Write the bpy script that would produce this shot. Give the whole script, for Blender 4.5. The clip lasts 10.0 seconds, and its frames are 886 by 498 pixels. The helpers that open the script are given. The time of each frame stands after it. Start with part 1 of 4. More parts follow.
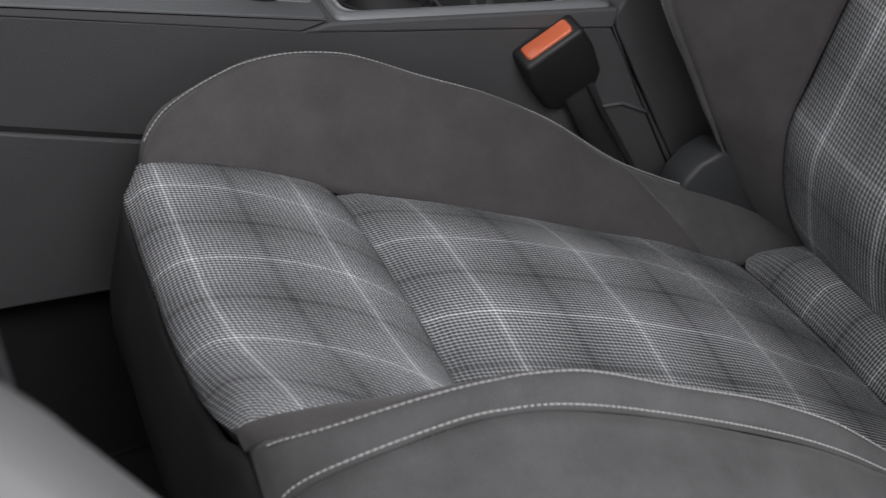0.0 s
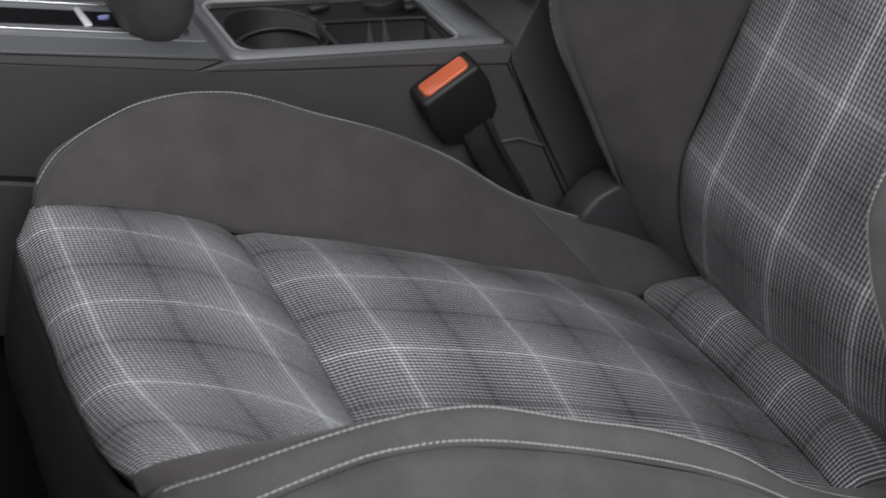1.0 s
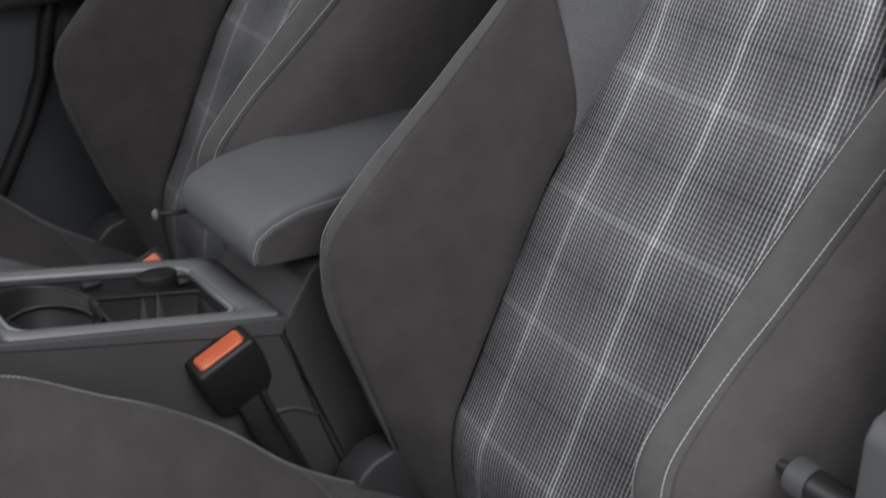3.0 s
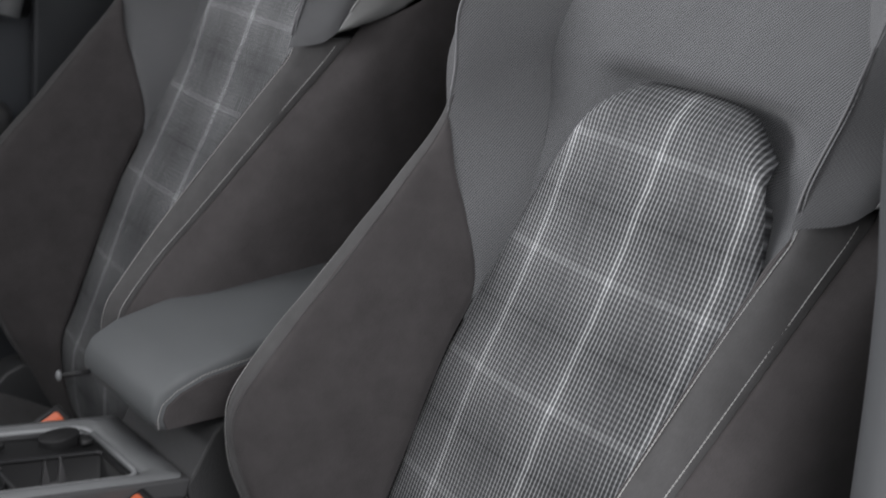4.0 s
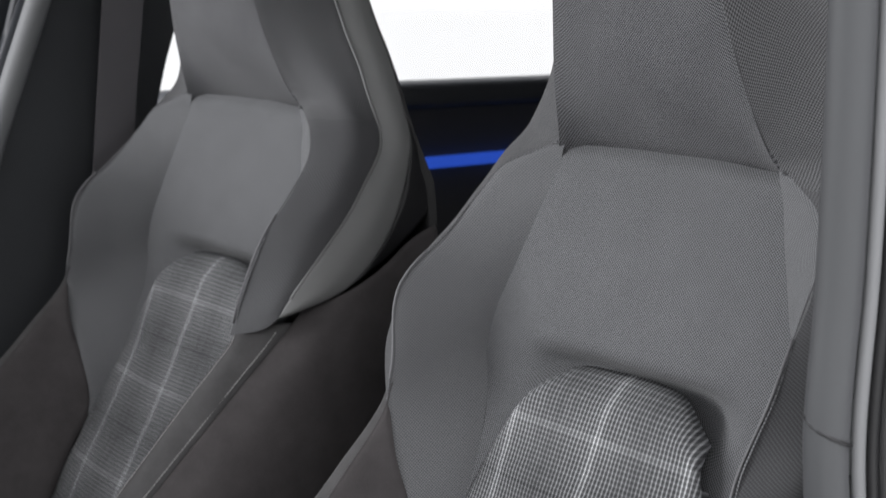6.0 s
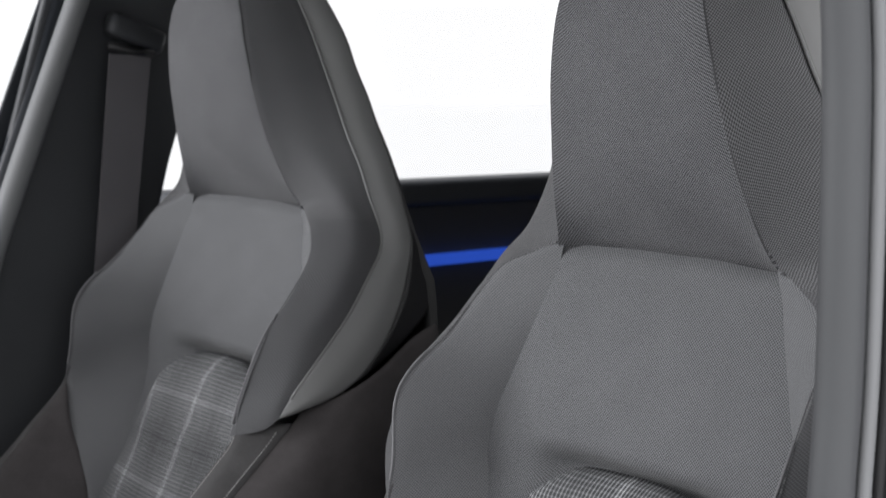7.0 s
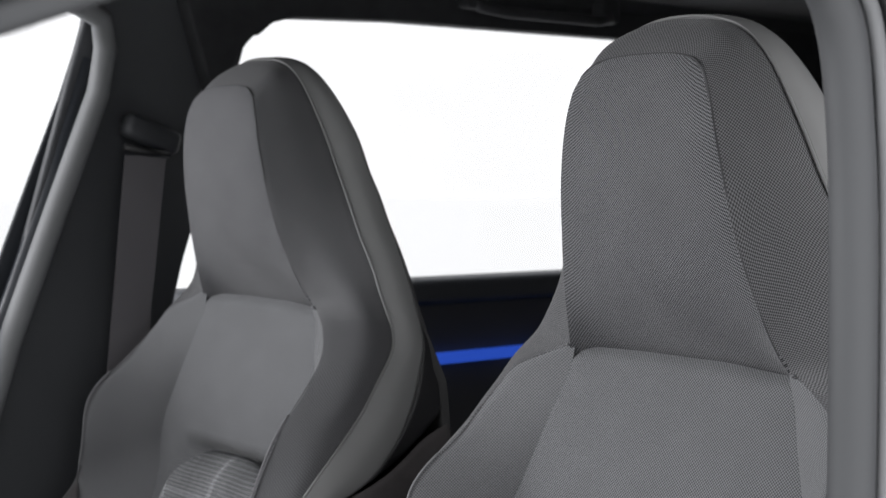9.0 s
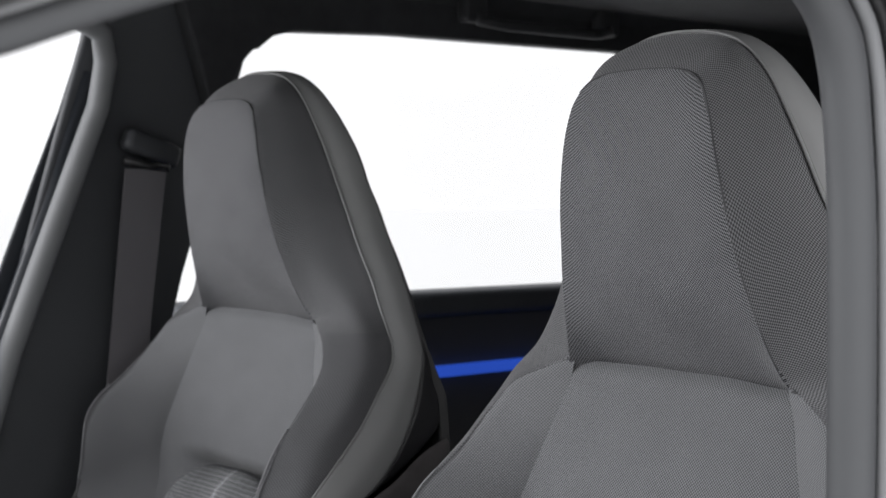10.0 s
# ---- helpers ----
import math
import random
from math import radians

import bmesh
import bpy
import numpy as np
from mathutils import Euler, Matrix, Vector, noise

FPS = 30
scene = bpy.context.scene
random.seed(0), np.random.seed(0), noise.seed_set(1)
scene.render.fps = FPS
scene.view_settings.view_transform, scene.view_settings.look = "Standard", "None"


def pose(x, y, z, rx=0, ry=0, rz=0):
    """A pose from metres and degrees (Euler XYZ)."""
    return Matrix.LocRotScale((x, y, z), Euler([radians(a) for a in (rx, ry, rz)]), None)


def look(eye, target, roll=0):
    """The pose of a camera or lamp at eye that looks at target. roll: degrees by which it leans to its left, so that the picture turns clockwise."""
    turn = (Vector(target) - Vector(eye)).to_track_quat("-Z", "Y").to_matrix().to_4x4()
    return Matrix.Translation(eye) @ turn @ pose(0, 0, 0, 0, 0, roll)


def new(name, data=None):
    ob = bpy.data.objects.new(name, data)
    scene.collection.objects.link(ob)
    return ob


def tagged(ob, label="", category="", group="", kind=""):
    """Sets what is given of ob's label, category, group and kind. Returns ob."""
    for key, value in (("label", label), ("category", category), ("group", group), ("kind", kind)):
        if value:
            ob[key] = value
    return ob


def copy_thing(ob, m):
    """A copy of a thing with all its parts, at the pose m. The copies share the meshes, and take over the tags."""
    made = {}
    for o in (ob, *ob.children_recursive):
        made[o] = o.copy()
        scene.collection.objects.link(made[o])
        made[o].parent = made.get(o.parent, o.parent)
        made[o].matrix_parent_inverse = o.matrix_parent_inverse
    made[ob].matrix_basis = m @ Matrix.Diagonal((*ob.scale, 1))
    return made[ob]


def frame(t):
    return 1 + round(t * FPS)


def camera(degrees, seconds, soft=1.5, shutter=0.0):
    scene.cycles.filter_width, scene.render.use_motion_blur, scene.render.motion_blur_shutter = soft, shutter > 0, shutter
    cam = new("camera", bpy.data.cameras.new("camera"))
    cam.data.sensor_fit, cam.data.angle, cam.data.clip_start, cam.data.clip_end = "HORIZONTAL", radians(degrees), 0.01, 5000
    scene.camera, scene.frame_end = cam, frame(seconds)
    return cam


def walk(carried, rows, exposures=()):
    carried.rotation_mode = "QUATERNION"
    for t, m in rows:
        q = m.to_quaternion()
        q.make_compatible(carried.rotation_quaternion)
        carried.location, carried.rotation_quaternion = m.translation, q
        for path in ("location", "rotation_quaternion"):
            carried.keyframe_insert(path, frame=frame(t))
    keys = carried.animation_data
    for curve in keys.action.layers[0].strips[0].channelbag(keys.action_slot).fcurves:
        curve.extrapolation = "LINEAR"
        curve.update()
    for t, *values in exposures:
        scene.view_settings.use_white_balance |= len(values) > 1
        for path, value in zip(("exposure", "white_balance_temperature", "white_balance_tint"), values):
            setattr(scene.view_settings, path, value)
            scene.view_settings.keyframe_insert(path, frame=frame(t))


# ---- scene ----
# camera and its walk
cam = camera(34.82, 10.0, soft=1.3, shutter=0.5)
PATH = [
    (0.0, (-0.095, -0.807, 0.992, -35.22, -4.34, -18.86)),
    (0.5, (-0.090, -0.808, 0.993, -34.94, -3.69, -20.83)),
    (1.0, (-0.087, -0.811, 0.996, -34.12, -2.87, -23.39)),
    (1.5, (-0.084, -0.815, 0.999, -32.50, -2.08, -25.94)),
    (2.0, (-0.084, -0.815, 1.003, -30.31, -1.10, -28.71)),
    (2.5, (-0.095, -0.815, 1.016, -27.29, -0.01, -31.84)),
    (3.0, (-0.101, -0.819, 1.035, -24.52, 0.82, -34.43)),
    (3.2, (-0.107, -0.820, 1.042, -23.29, 1.58, -35.52)),
    (4.3, (-0.121, -0.828, 1.128, -19.03, 2.25, -39.89)),
    (4.5, (-0.122, -0.831, 1.138, -18.02, 1.87, -40.28)),
    (5.0, (-0.124, -0.836, 1.156, -15.48, 1.11, -40.85)),
    (5.5, (-0.117, -0.838, 1.160, -12.95, 1.02, -40.79)),
    (7.0, (-0.110, -0.841, 1.169, -6.93, 0.73, -40.42)),
    (7.5, (-0.109, -0.843, 1.173, -5.34, 0.69, -40.30)),
    (8.0, (-0.110, -0.844, 1.176, -4.44, 0.65, -40.01)),
    (8.5, (-0.112, -0.845, 1.177, -3.69, 0.65, -39.90)),
    (9.0, (-0.112, -0.846, 1.178, -3.16, 0.66, -39.83)),
    (9.5, (-0.112, -0.846, 1.180, -2.89, 0.68, -39.81)),
    (10.0, (-0.112, -0.847, 1.181, -2.70, 0.66, -39.82)),
]


def aim(x, y, z, pitch, roll, yaw):
    p, w = radians(pitch), radians(yaw)
    return look((x, y, z), (x - math.sin(w) * math.cos(p), y + math.cos(w) * math.cos(p), z + math.sin(p)), roll)


walk(cam, [(t, aim(*row)) for t, row in PATH])
cam.data.dof.use_dof = True
cam.data.dof.focus_distance = 1.16
cam.data.dof.aperture_fstop = 11.0

# world: a white studio all round
world = bpy.data.worlds.new("studio")
scene.world = world
world.use_nodes = True
bg = world.node_tree.nodes["Background"]
bg.inputs["Color"].default_value = (0.987, 0.992, 1.012, 1)
bg.inputs["Strength"].default_value = 1.15


def area_fill(name, eye, target, sx, sy, power, col=(1, 1, 1)):
    li = bpy.data.lights.new(name, "AREA")
    li.shape, li.size, li.size_y, li.energy, li.color = "RECTANGLE", sx, sy, power, col
    ob = new(name, li)
    ob.matrix_world = look(eye, target)
    return ob


# no lamp is in view; these area fills are added to light the seats
area_fill("front_fill", (-2.6, 2.3, 1.9), (0.8, 0.3, 1.0), 2.6, 1.2, 130, (0.985, 0.99, 1.02))
area_fill("side_fill", (0.75, -1.9, 3.0), (0.15, -0.1, 0.4), 2.0, 1.2, 46, (0.99, 0.985, 1.015))
area_fill("door_fill", (-0.2, -2.0, 2.5), (0.35, 0.0, 0.7), 2.0, 1.0, 20, (0.99, 0.985, 1.015))


# ---------------------------------------------------------------- materials
class Nodes:
    def __init__(self, name):
        self.m = bpy.data.materials.new(name)
        self.m.use_nodes = True
        self.t = self.m.node_tree
        self.b = self.t.nodes["Principled BSDF"]

    def n(self, kind, **k):
        nd = self.t.nodes.new(kind)
        for a, v in k.items():
            nd.inputs[a].default_value = v
        return nd

    def l(self, a, b):
        self.t.links.new(a, b)

    def math(self, op, a, b=None, clamp=False):
        nd = self.t.nodes.new("ShaderNodeMath")
        nd.operation, nd.use_clamp = op, clamp
        for i, v in enumerate((a, b)):
            if v is None:
                continue
            if isinstance(v, (int, float)):
                nd.inputs[i].default_value = v
            else:
                self.l(v, nd.inputs[i])
        return nd.outputs[0]

    def mix(self, f, a, b):
        nd = self.t.nodes.new("ShaderNodeMix")
        nd.data_type = "RGBA"
        for i, v in ((0, f), (6, a), (7, b)):
            if isinstance(v, (int, float)):
                nd.inputs[i].default_value = v
            elif isinstance(v, tuple):
                nd.inputs[i].default_value = (*v, 1)
            else:
                self.l(v, nd.inputs[i])
        return nd.outputs[2]

    def coords(self, kind="Object"):
        return self.n("ShaderNodeTexCoord").outputs[kind]

    def noise(self, vec, scale, detail=3.0, rough=0.55):
        nd = self.n("ShaderNodeTexNoise", Scale=scale, Detail=detail, Roughness=rough)
        self.l(vec, nd.inputs["Vector"])
        return nd.outputs["Fac"]

    def uneven(self, vec, amount, scale):
        """Cloth coordinates with the small wander that real yarns have."""
        nz = self.n("ShaderNodeTexNoise", Scale=scale, Detail=2.0)
        self.l(vec, nz.inputs["Vector"])
        mid = self.n("ShaderNodeVectorMath")
        mid.operation = "SUBTRACT"
        self.l(nz.outputs["Color"], mid.inputs[0])
        mid.inputs[1].default_value = (0.5, 0.5, 0.5)
        move = self.n("ShaderNodeVectorMath")
        move.operation = "SCALE"
        move.inputs["Scale"].default_value = amount
        self.l(mid.outputs[0], move.inputs[0])
        add = self.n("ShaderNodeVectorMath")
        self.l(vec, add.inputs[0])
        self.l(move.outputs[0], add.inputs[1])
        return add.outputs[0]

    def bump(self, h, strength, dist, normal=None):
        nd = self.n("ShaderNodeBump", Strength=strength, Distance=dist)
        self.l(h, nd.inputs["Height"])
        if normal is not None:
            self.l(normal, nd.inputs["Normal"])
        self.l(nd.outputs[0], self.b.inputs["Normal"])
        return nd.outputs[0]


def plain(name, col, rough=0.5, metal=0.0, grain=0.0, gscale=900.0, var=0.12, spec=0.5):
    k = Nodes(name)
    o = k.coords()
    f = k.noise(o, 9.0)
    dark = tuple(c * (1 - var) for c in col)
    light = tuple(c * (1 + var) for c in col)
    k.l(k.mix(f, dark, light), k.b.inputs["Base Color"])
    k.b.inputs["Roughness"].default_value = rough
    k.b.inputs["Metallic"].default_value = metal
    k.b.inputs["Specular IOR Level"].default_value = spec
    if grain:
        v = k.n("ShaderNodeTexVoronoi", Scale=gscale)
        k.l(o, v.inputs["Vector"])
        k.bump(v.outputs["Distance"], grain, 0.35 / gscale)
    return k.m


def plaid(name, weft, duty, yarns, light, pairs):
    # glen check: pale overcheck every 105 mm, dark band half way, yarns that cross white on black
    k = Nodes(name)
    uv = k.n("ShaderNodeSeparateXYZ")
    k.l(k.uneven(k.coords("UV"), 0.0012, 120.0), uv.inputs[0])
    cell = 0.105
    yarn = cell / yarns
    tone, rib = [], []
    for c, gain in ((uv.outputs[0], 1.0), (uv.outputs[1], weft)):
        ph = k.math("FRACT", k.math("ADD", k.math("DIVIDE", c, cell), 20.0))
        d0 = k.math("MINIMUM", ph, k.math("SUBTRACT", 1.0, ph))
        line = k.math("SUBTRACT", 1.55 if pairs and gain == 1.0 else 1.0, k.math("MULTIPLY", d0, yarns * 1.1 if pairs and gain == 1.0 else 32.0 + 4.0 * gain - 14.0 * (1 - gain)), True)
        broad = k.math("SUBTRACT", 1.0, k.math("MULTIPLY", d0, 2.0), True)
        dark = k.math("SUBTRACT", 1.0, k.math("MULTIPLY", k.math("SUBTRACT", 0.5, d0), 40.0 if pairs else 26.0), True)
        dark2 = k.math("SUBTRACT", 1.0, k.math("MULTIPLY", k.math("ABSOLUTE", k.math("SUBTRACT", d0, 0.36)), 40.0), True)
        st = k.math("COSINE", k.math("ADD", k.math("MULTIPLY", k.math("DIVIDE", c, yarn), 2 * math.pi), math.pi)) if pairs else k.math("COSINE", k.math("MULTIPLY", k.math("DIVIDE", c, yarn), 2 * math.pi))
        st = k.math("ADD", duty, k.math("MULTIPLY", st, 0.8), True)
        amp = k.math("ADD", 0.58 if pairs else 0.40, k.math("MULTIPLY", broad, 0.42 if pairs else 0.60))
        amp = k.math("MULTIPLY", amp, k.math("SUBTRACT", 1.0, k.math("MULTIPLY", k.math("MAXIMUM", dark, k.math("MULTIPLY", dark2, 0.35)), 0.25 + 0.55 * gain)))
        body = k.math("MULTIPLY", k.math("ADD", k.math("MULTIPLY", st, gain), 0.5 * (1 - gain)), amp)
        over = k.math("MULTIPLY", line, k.math("ADD", 0.35 + 0.4 * (1 - gain), k.math("MULTIPLY", st, 0.65 * gain)))
        v = k.math("ADD", body, k.math("MULTIPLY", over, (0.50 if pairs else 0.48) if gain == 1.0 else 0.22 + 0.30 * gain))
        tone.append(v)
        rib.append(st)
    val = k.math("MULTIPLY", k.math("ADD", tone[0], tone[1]), 0.42)
    val = k.math("ADD", val, k.math("MULTIPLY", k.math("MULTIPLY", tone[0], tone[1]), 0.30))
    tw = k.math("SINE", k.math("MULTIPLY", k.math("ADD", uv.outputs[0], uv.outputs[1]), 2 * math.pi / 0.0022))
    val = k.math("MULTIPLY", val, k.math("ADD", 0.88, k.math("MULTIPLY", tw, 0.06 if pairs else 0.18)))
    f = k.noise(k.coords("UV"), 60.0)
    val = k.math("MULTIPLY", val, k.math("ADD", 0.8, k.math("MULTIPLY", f, 0.4)), True)
    val = k.math("POWER", val, 1.25 if pairs else 1.15)
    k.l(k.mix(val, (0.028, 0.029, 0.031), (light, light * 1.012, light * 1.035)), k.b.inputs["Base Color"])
    k.b.inputs["Roughness"].default_value = 0.85
    k.b.inputs["Specular IOR Level"].default_value = 0.25
    k.bump(k.math("ADD", rib[0], rib[1]), 0.5, 0.0005)
    return k.m


def weave(name, a, b, size=0.0040):
    # fine dotted technical cloth
    k = Nodes(name)
    o = k.coords("UV")
    uv = k.n("ShaderNodeSeparateXYZ")
    k.l(k.uneven(o, 0.0011, 190.0), uv.inputs[0])
    w = [k.math("COSINE", k.math("MULTIPLY", uv.outputs[i], 2 * math.pi / size)) for i in (0, 1)]
    h = k.math("ADD", k.math("MULTIPLY", k.math("MULTIPLY", w[0], w[1]), 0.85), 0.46, True)
    f = k.noise(o, 14.0)
    col = k.mix(h, a, b)
    k.l(k.mix(k.math("MULTIPLY", f, 0.35), col, a), k.b.inputs["Base Color"])
    k.b.inputs["Roughness"].default_value = 0.8
    k.b.inputs["Specular IOR Level"].default_value = 0.3
    k.b.inputs["Sheen Weight"].default_value = 0.15
    k.bump(h, 0.45, 0.0005)
    return k.m


def suede(name, col, sheen=0.12):
    k = Nodes(name)
    o = k.coords("Object")
    f1, f2 = k.noise(o, 24.0, 5, 0.65), k.noise(o, 900.0, 2)
    f = k.math("ADD", k.math("MULTIPLY", f1, 0.65), k.math("MULTIPLY", f2, 0.35))
    k.l(k.mix(f, tuple(c * 0.40 for c in col), tuple(c * 1.65 for c in col)), k.b.inputs["Base Color"])
    k.b.inputs["Roughness"].default_value = 0.92
    k.b.inputs["Specular IOR Level"].default_value = 0.2
    k.b.inputs["Sheen Weight"].default_value = sheen
    k.bump(f2, 0.25, 0.0004)
    return k.m


def glow(name, col, strength):
    k = Nodes(name)
    k.b.inputs["Base Color"].default_value = (*col, 1)
    k.b.inputs["Emission Color"].default_value = (*col, 1)
    k.b.inputs["Emission Strength"].default_value = strength
    return k.m


def clear_glass():
    k = Nodes("window_glass")
    tr = k.n("ShaderNodeBsdfTransparent")
    gl = k.n("ShaderNodeBsdfGlossy", Roughness=0.02)
    mx = k.n("ShaderNodeMixShader", Fac=0.05)
    k.l(tr.outputs[0], mx.inputs[1])
    k.l(gl.outputs[0], mx.inputs[2])
    k.l(mx.outputs[0], k.t.nodes["Material Output"].inputs["Surface"])
    return k.m


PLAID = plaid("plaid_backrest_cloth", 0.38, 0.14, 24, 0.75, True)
# same cloth as the backrest; light on the cushion is put into paler yarns
PLAID_SEAT_LIT = plaid("plaid_seat_cloth_lit", 0.62, 0.10, 32, 1.08, False)
WEAVE = weave("grey_weave", (0.058, 0.059, 0.062), (0.262, 0.266, 0.276), 0.0031)
WEAVE_WING = weave("grey_weave_wing", (0.098, 0.100, 0.104), (0.264, 0.267, 0.276), 0.0031)
WEAVE_DARK = weave("grey_weave_side", (0.016, 0.016, 0.019), (0.275, 0.277, 0.287), 0.0028)
WEAVE_SIDE = weave("dark_weave_side", (0.042, 0.042, 0.045), (0.230, 0.231, 0.237), 0.0032)
WEAVE_SHOULDER = weave("grey_weave_shoulder", (0.070, 0.070, 0.074), (0.150, 0.151, 0.157), 0.0033)
SUEDE = suede("dark_suede_cloth", (0.074, 0.068, 0.069))
SUEDE_GREY = suede("grey_trim_cloth", (0.082, 0.080, 0.081))
BAND = plain("grey_shell_vinyl", (0.245, 0.246, 0.245), 0.55, grain=0.2, gscale=1400)
THREAD = plain("pale_thread", (0.36, 0.355, 0.35), 0.7)
DASH = plain("black_grained_plastic", (0.070, 0.070, 0.072), 0.5, grain=0.7, gscale=700)
RAIL = plain("smooth_dark_plastic", (0.095, 0.094, 0.097), 0.5, var=0.06)
GRAIN = plain("fine_grained_plastic", (0.085, 0.085, 0.088), 0.6, grain=0.6, gscale=900, var=0.08)
LEATHER = plain("black_leather", (0.066, 0.066, 0.067), 0.45, grain=0.3, gscale=700)
BELT = plain("grey_belt_webbing", (0.150, 0.144, 0.152), 0.8, grain=0.5, gscale=1200)
TRIM = plain("dark_pillar_plastic", (0.060, 0.063, 0.069), 0.5, grain=0.3, gscale=900)
SKIRT_SHADED = suede("shaded_skirt_cloth", (0.022, 0.0215, 0.0215), 0.0)
SEAM = plain("dark_seam", (0.065, 0.065, 0.068), 0.8)
FOLD_LIGHT = plain("lit_fold_edge", (0.16, 0.16, 0.167), 0.6)
RUBBER_BLACK = plain("black_rubber", (0.03, 0.03, 0.032), 0.4)
DOOR = plain("dark_door_panel", (0.074, 0.079, 0.089), 0.6, grain=0.3, gscale=700)
PANEL = plain("gloss_black_panel", (0.008, 0.008, 0.009), 0.25, var=0.05, spec=0.2)
MARK = plain("white_print", (0.75, 0.76, 0.78), 0.4, var=0.03)
ICON = plain("pale_blue_print", (0.35, 0.38, 0.75), 0.4, var=0.03)
SATIN_DARK = plain("dark_satin_plastic", (0.14, 0.145, 0.15), 0.45, var=0.08)
EDGE_GREY = plain("pale_grey_edge", (0.38, 0.39, 0.40), 0.4)
SATIN = plain("satin_grey_plastic", (0.20, 0.206, 0.212), 0.38, var=0.08)
INLAY = plain("dark_inlay_plastic", (0.045, 0.046, 0.048), 0.45, var=0.08)
BLACK = plain("black_plastic", (0.016, 0.016, 0.017), 0.5)
ARM = plain("grey_armrest_vinyl", (0.125, 0.132, 0.137), 0.6, grain=0.25, gscale=900)
ORANGE = plain("orange_button", (0.72, 0.17, 0.08), 0.10, var=0.05)
WEB = suede("belt_webbing", (0.02, 0.02, 0.021), 0.0)
CARPET = suede("black_carpet", (0.012, 0.012, 0.013))
LINER = suede("black_headliner", (0.046, 0.047, 0.050))
RUBBER = plain("grey_rubber_seal", (0.21, 0.214, 0.22), 0.6, var=0.06)
GLOSS = plain("gloss_black_trim", (0.035, 0.039, 0.046), 0.3, var=0.05, spec=0.3)
RUBBER_DARK = plain("dark_grey_rubber", (0.068, 0.070, 0.074), 0.6, var=0.06)
PAINT = plain("grey_body_paint", (0.17, 0.167, 0.17), 0.3, var=0.03)
CHROME = plain("satin_metal", (0.6, 0.61, 0.62), 0.25, metal=1.0, var=0.03)
BLUE = glow("blue_light_guide", (0.025, 0.085, 0.55), 0.7)
GLASS = clear_glass()
GROUND = plain("studio_floor", (0.95, 0.95, 0.95), 0.6, var=0.01)


# ---------------------------------------------------------------- mesh helpers
def part(name, bm, mat, parent, label=""):
    me = bpy.data.meshes.new(name)
    bm.to_mesh(me)
    bm.free()
    me.materials.append(mat)
    ob = new(name, me)
    if parent is not None:
        ob.parent = parent
        if parent.data is None:
            ob.matrix_parent_inverse = Matrix.Translation(parent.location).inverted()
    if label:
        ob["label"] = label
    return ob


def smooth(bm):
    for f in bm.faces:
        f.smooth = True
    return bm


def thing(name, label, category, group="", kind="", at=(0, 0, 0)):
    ob = new(name)
    ob.location = at
    return tagged(ob, label, category, group, kind)


def spline(rows):
    """Smooth curve through rows (parameter, a, b, ...): a function of the parameter."""
    a = np.array(rows, float)
    s, v = a[:, 0], a[:, 1:]
    m = np.empty_like(v)
    m[1:-1] = (v[2:] - v[:-2]) / (s[2:] - s[:-2])[:, None]
    m[0] = (v[1] - v[0]) / (s[1] - s[0])
    m[-1] = (v[-1] - v[-2]) / (s[-1] - s[-2])

    def at(x):
        x = min(max(x, s[0]), s[-1])
        i = min(int(np.searchsorted(s, x, "right")) - 1, len(s) - 2)
        h = s[i + 1] - s[i]
        t = (x - s[i]) / h
        return ((2 * t**3 - 3 * t**2 + 1) * v[i] + (t**3 - 2 * t**2 + t) * h * m[i]
                + (3 * t**2 - 2 * t**3) * v[i + 1] + (t**3 - t**2) * h * m[i + 1])
    return at


def across(points, u):
    """Point at u (0 to 1) on a smooth curve through the points."""
    n = len(points) - 1
    return spline([(i / n, *p) for i, p in enumerate(points)])(u)


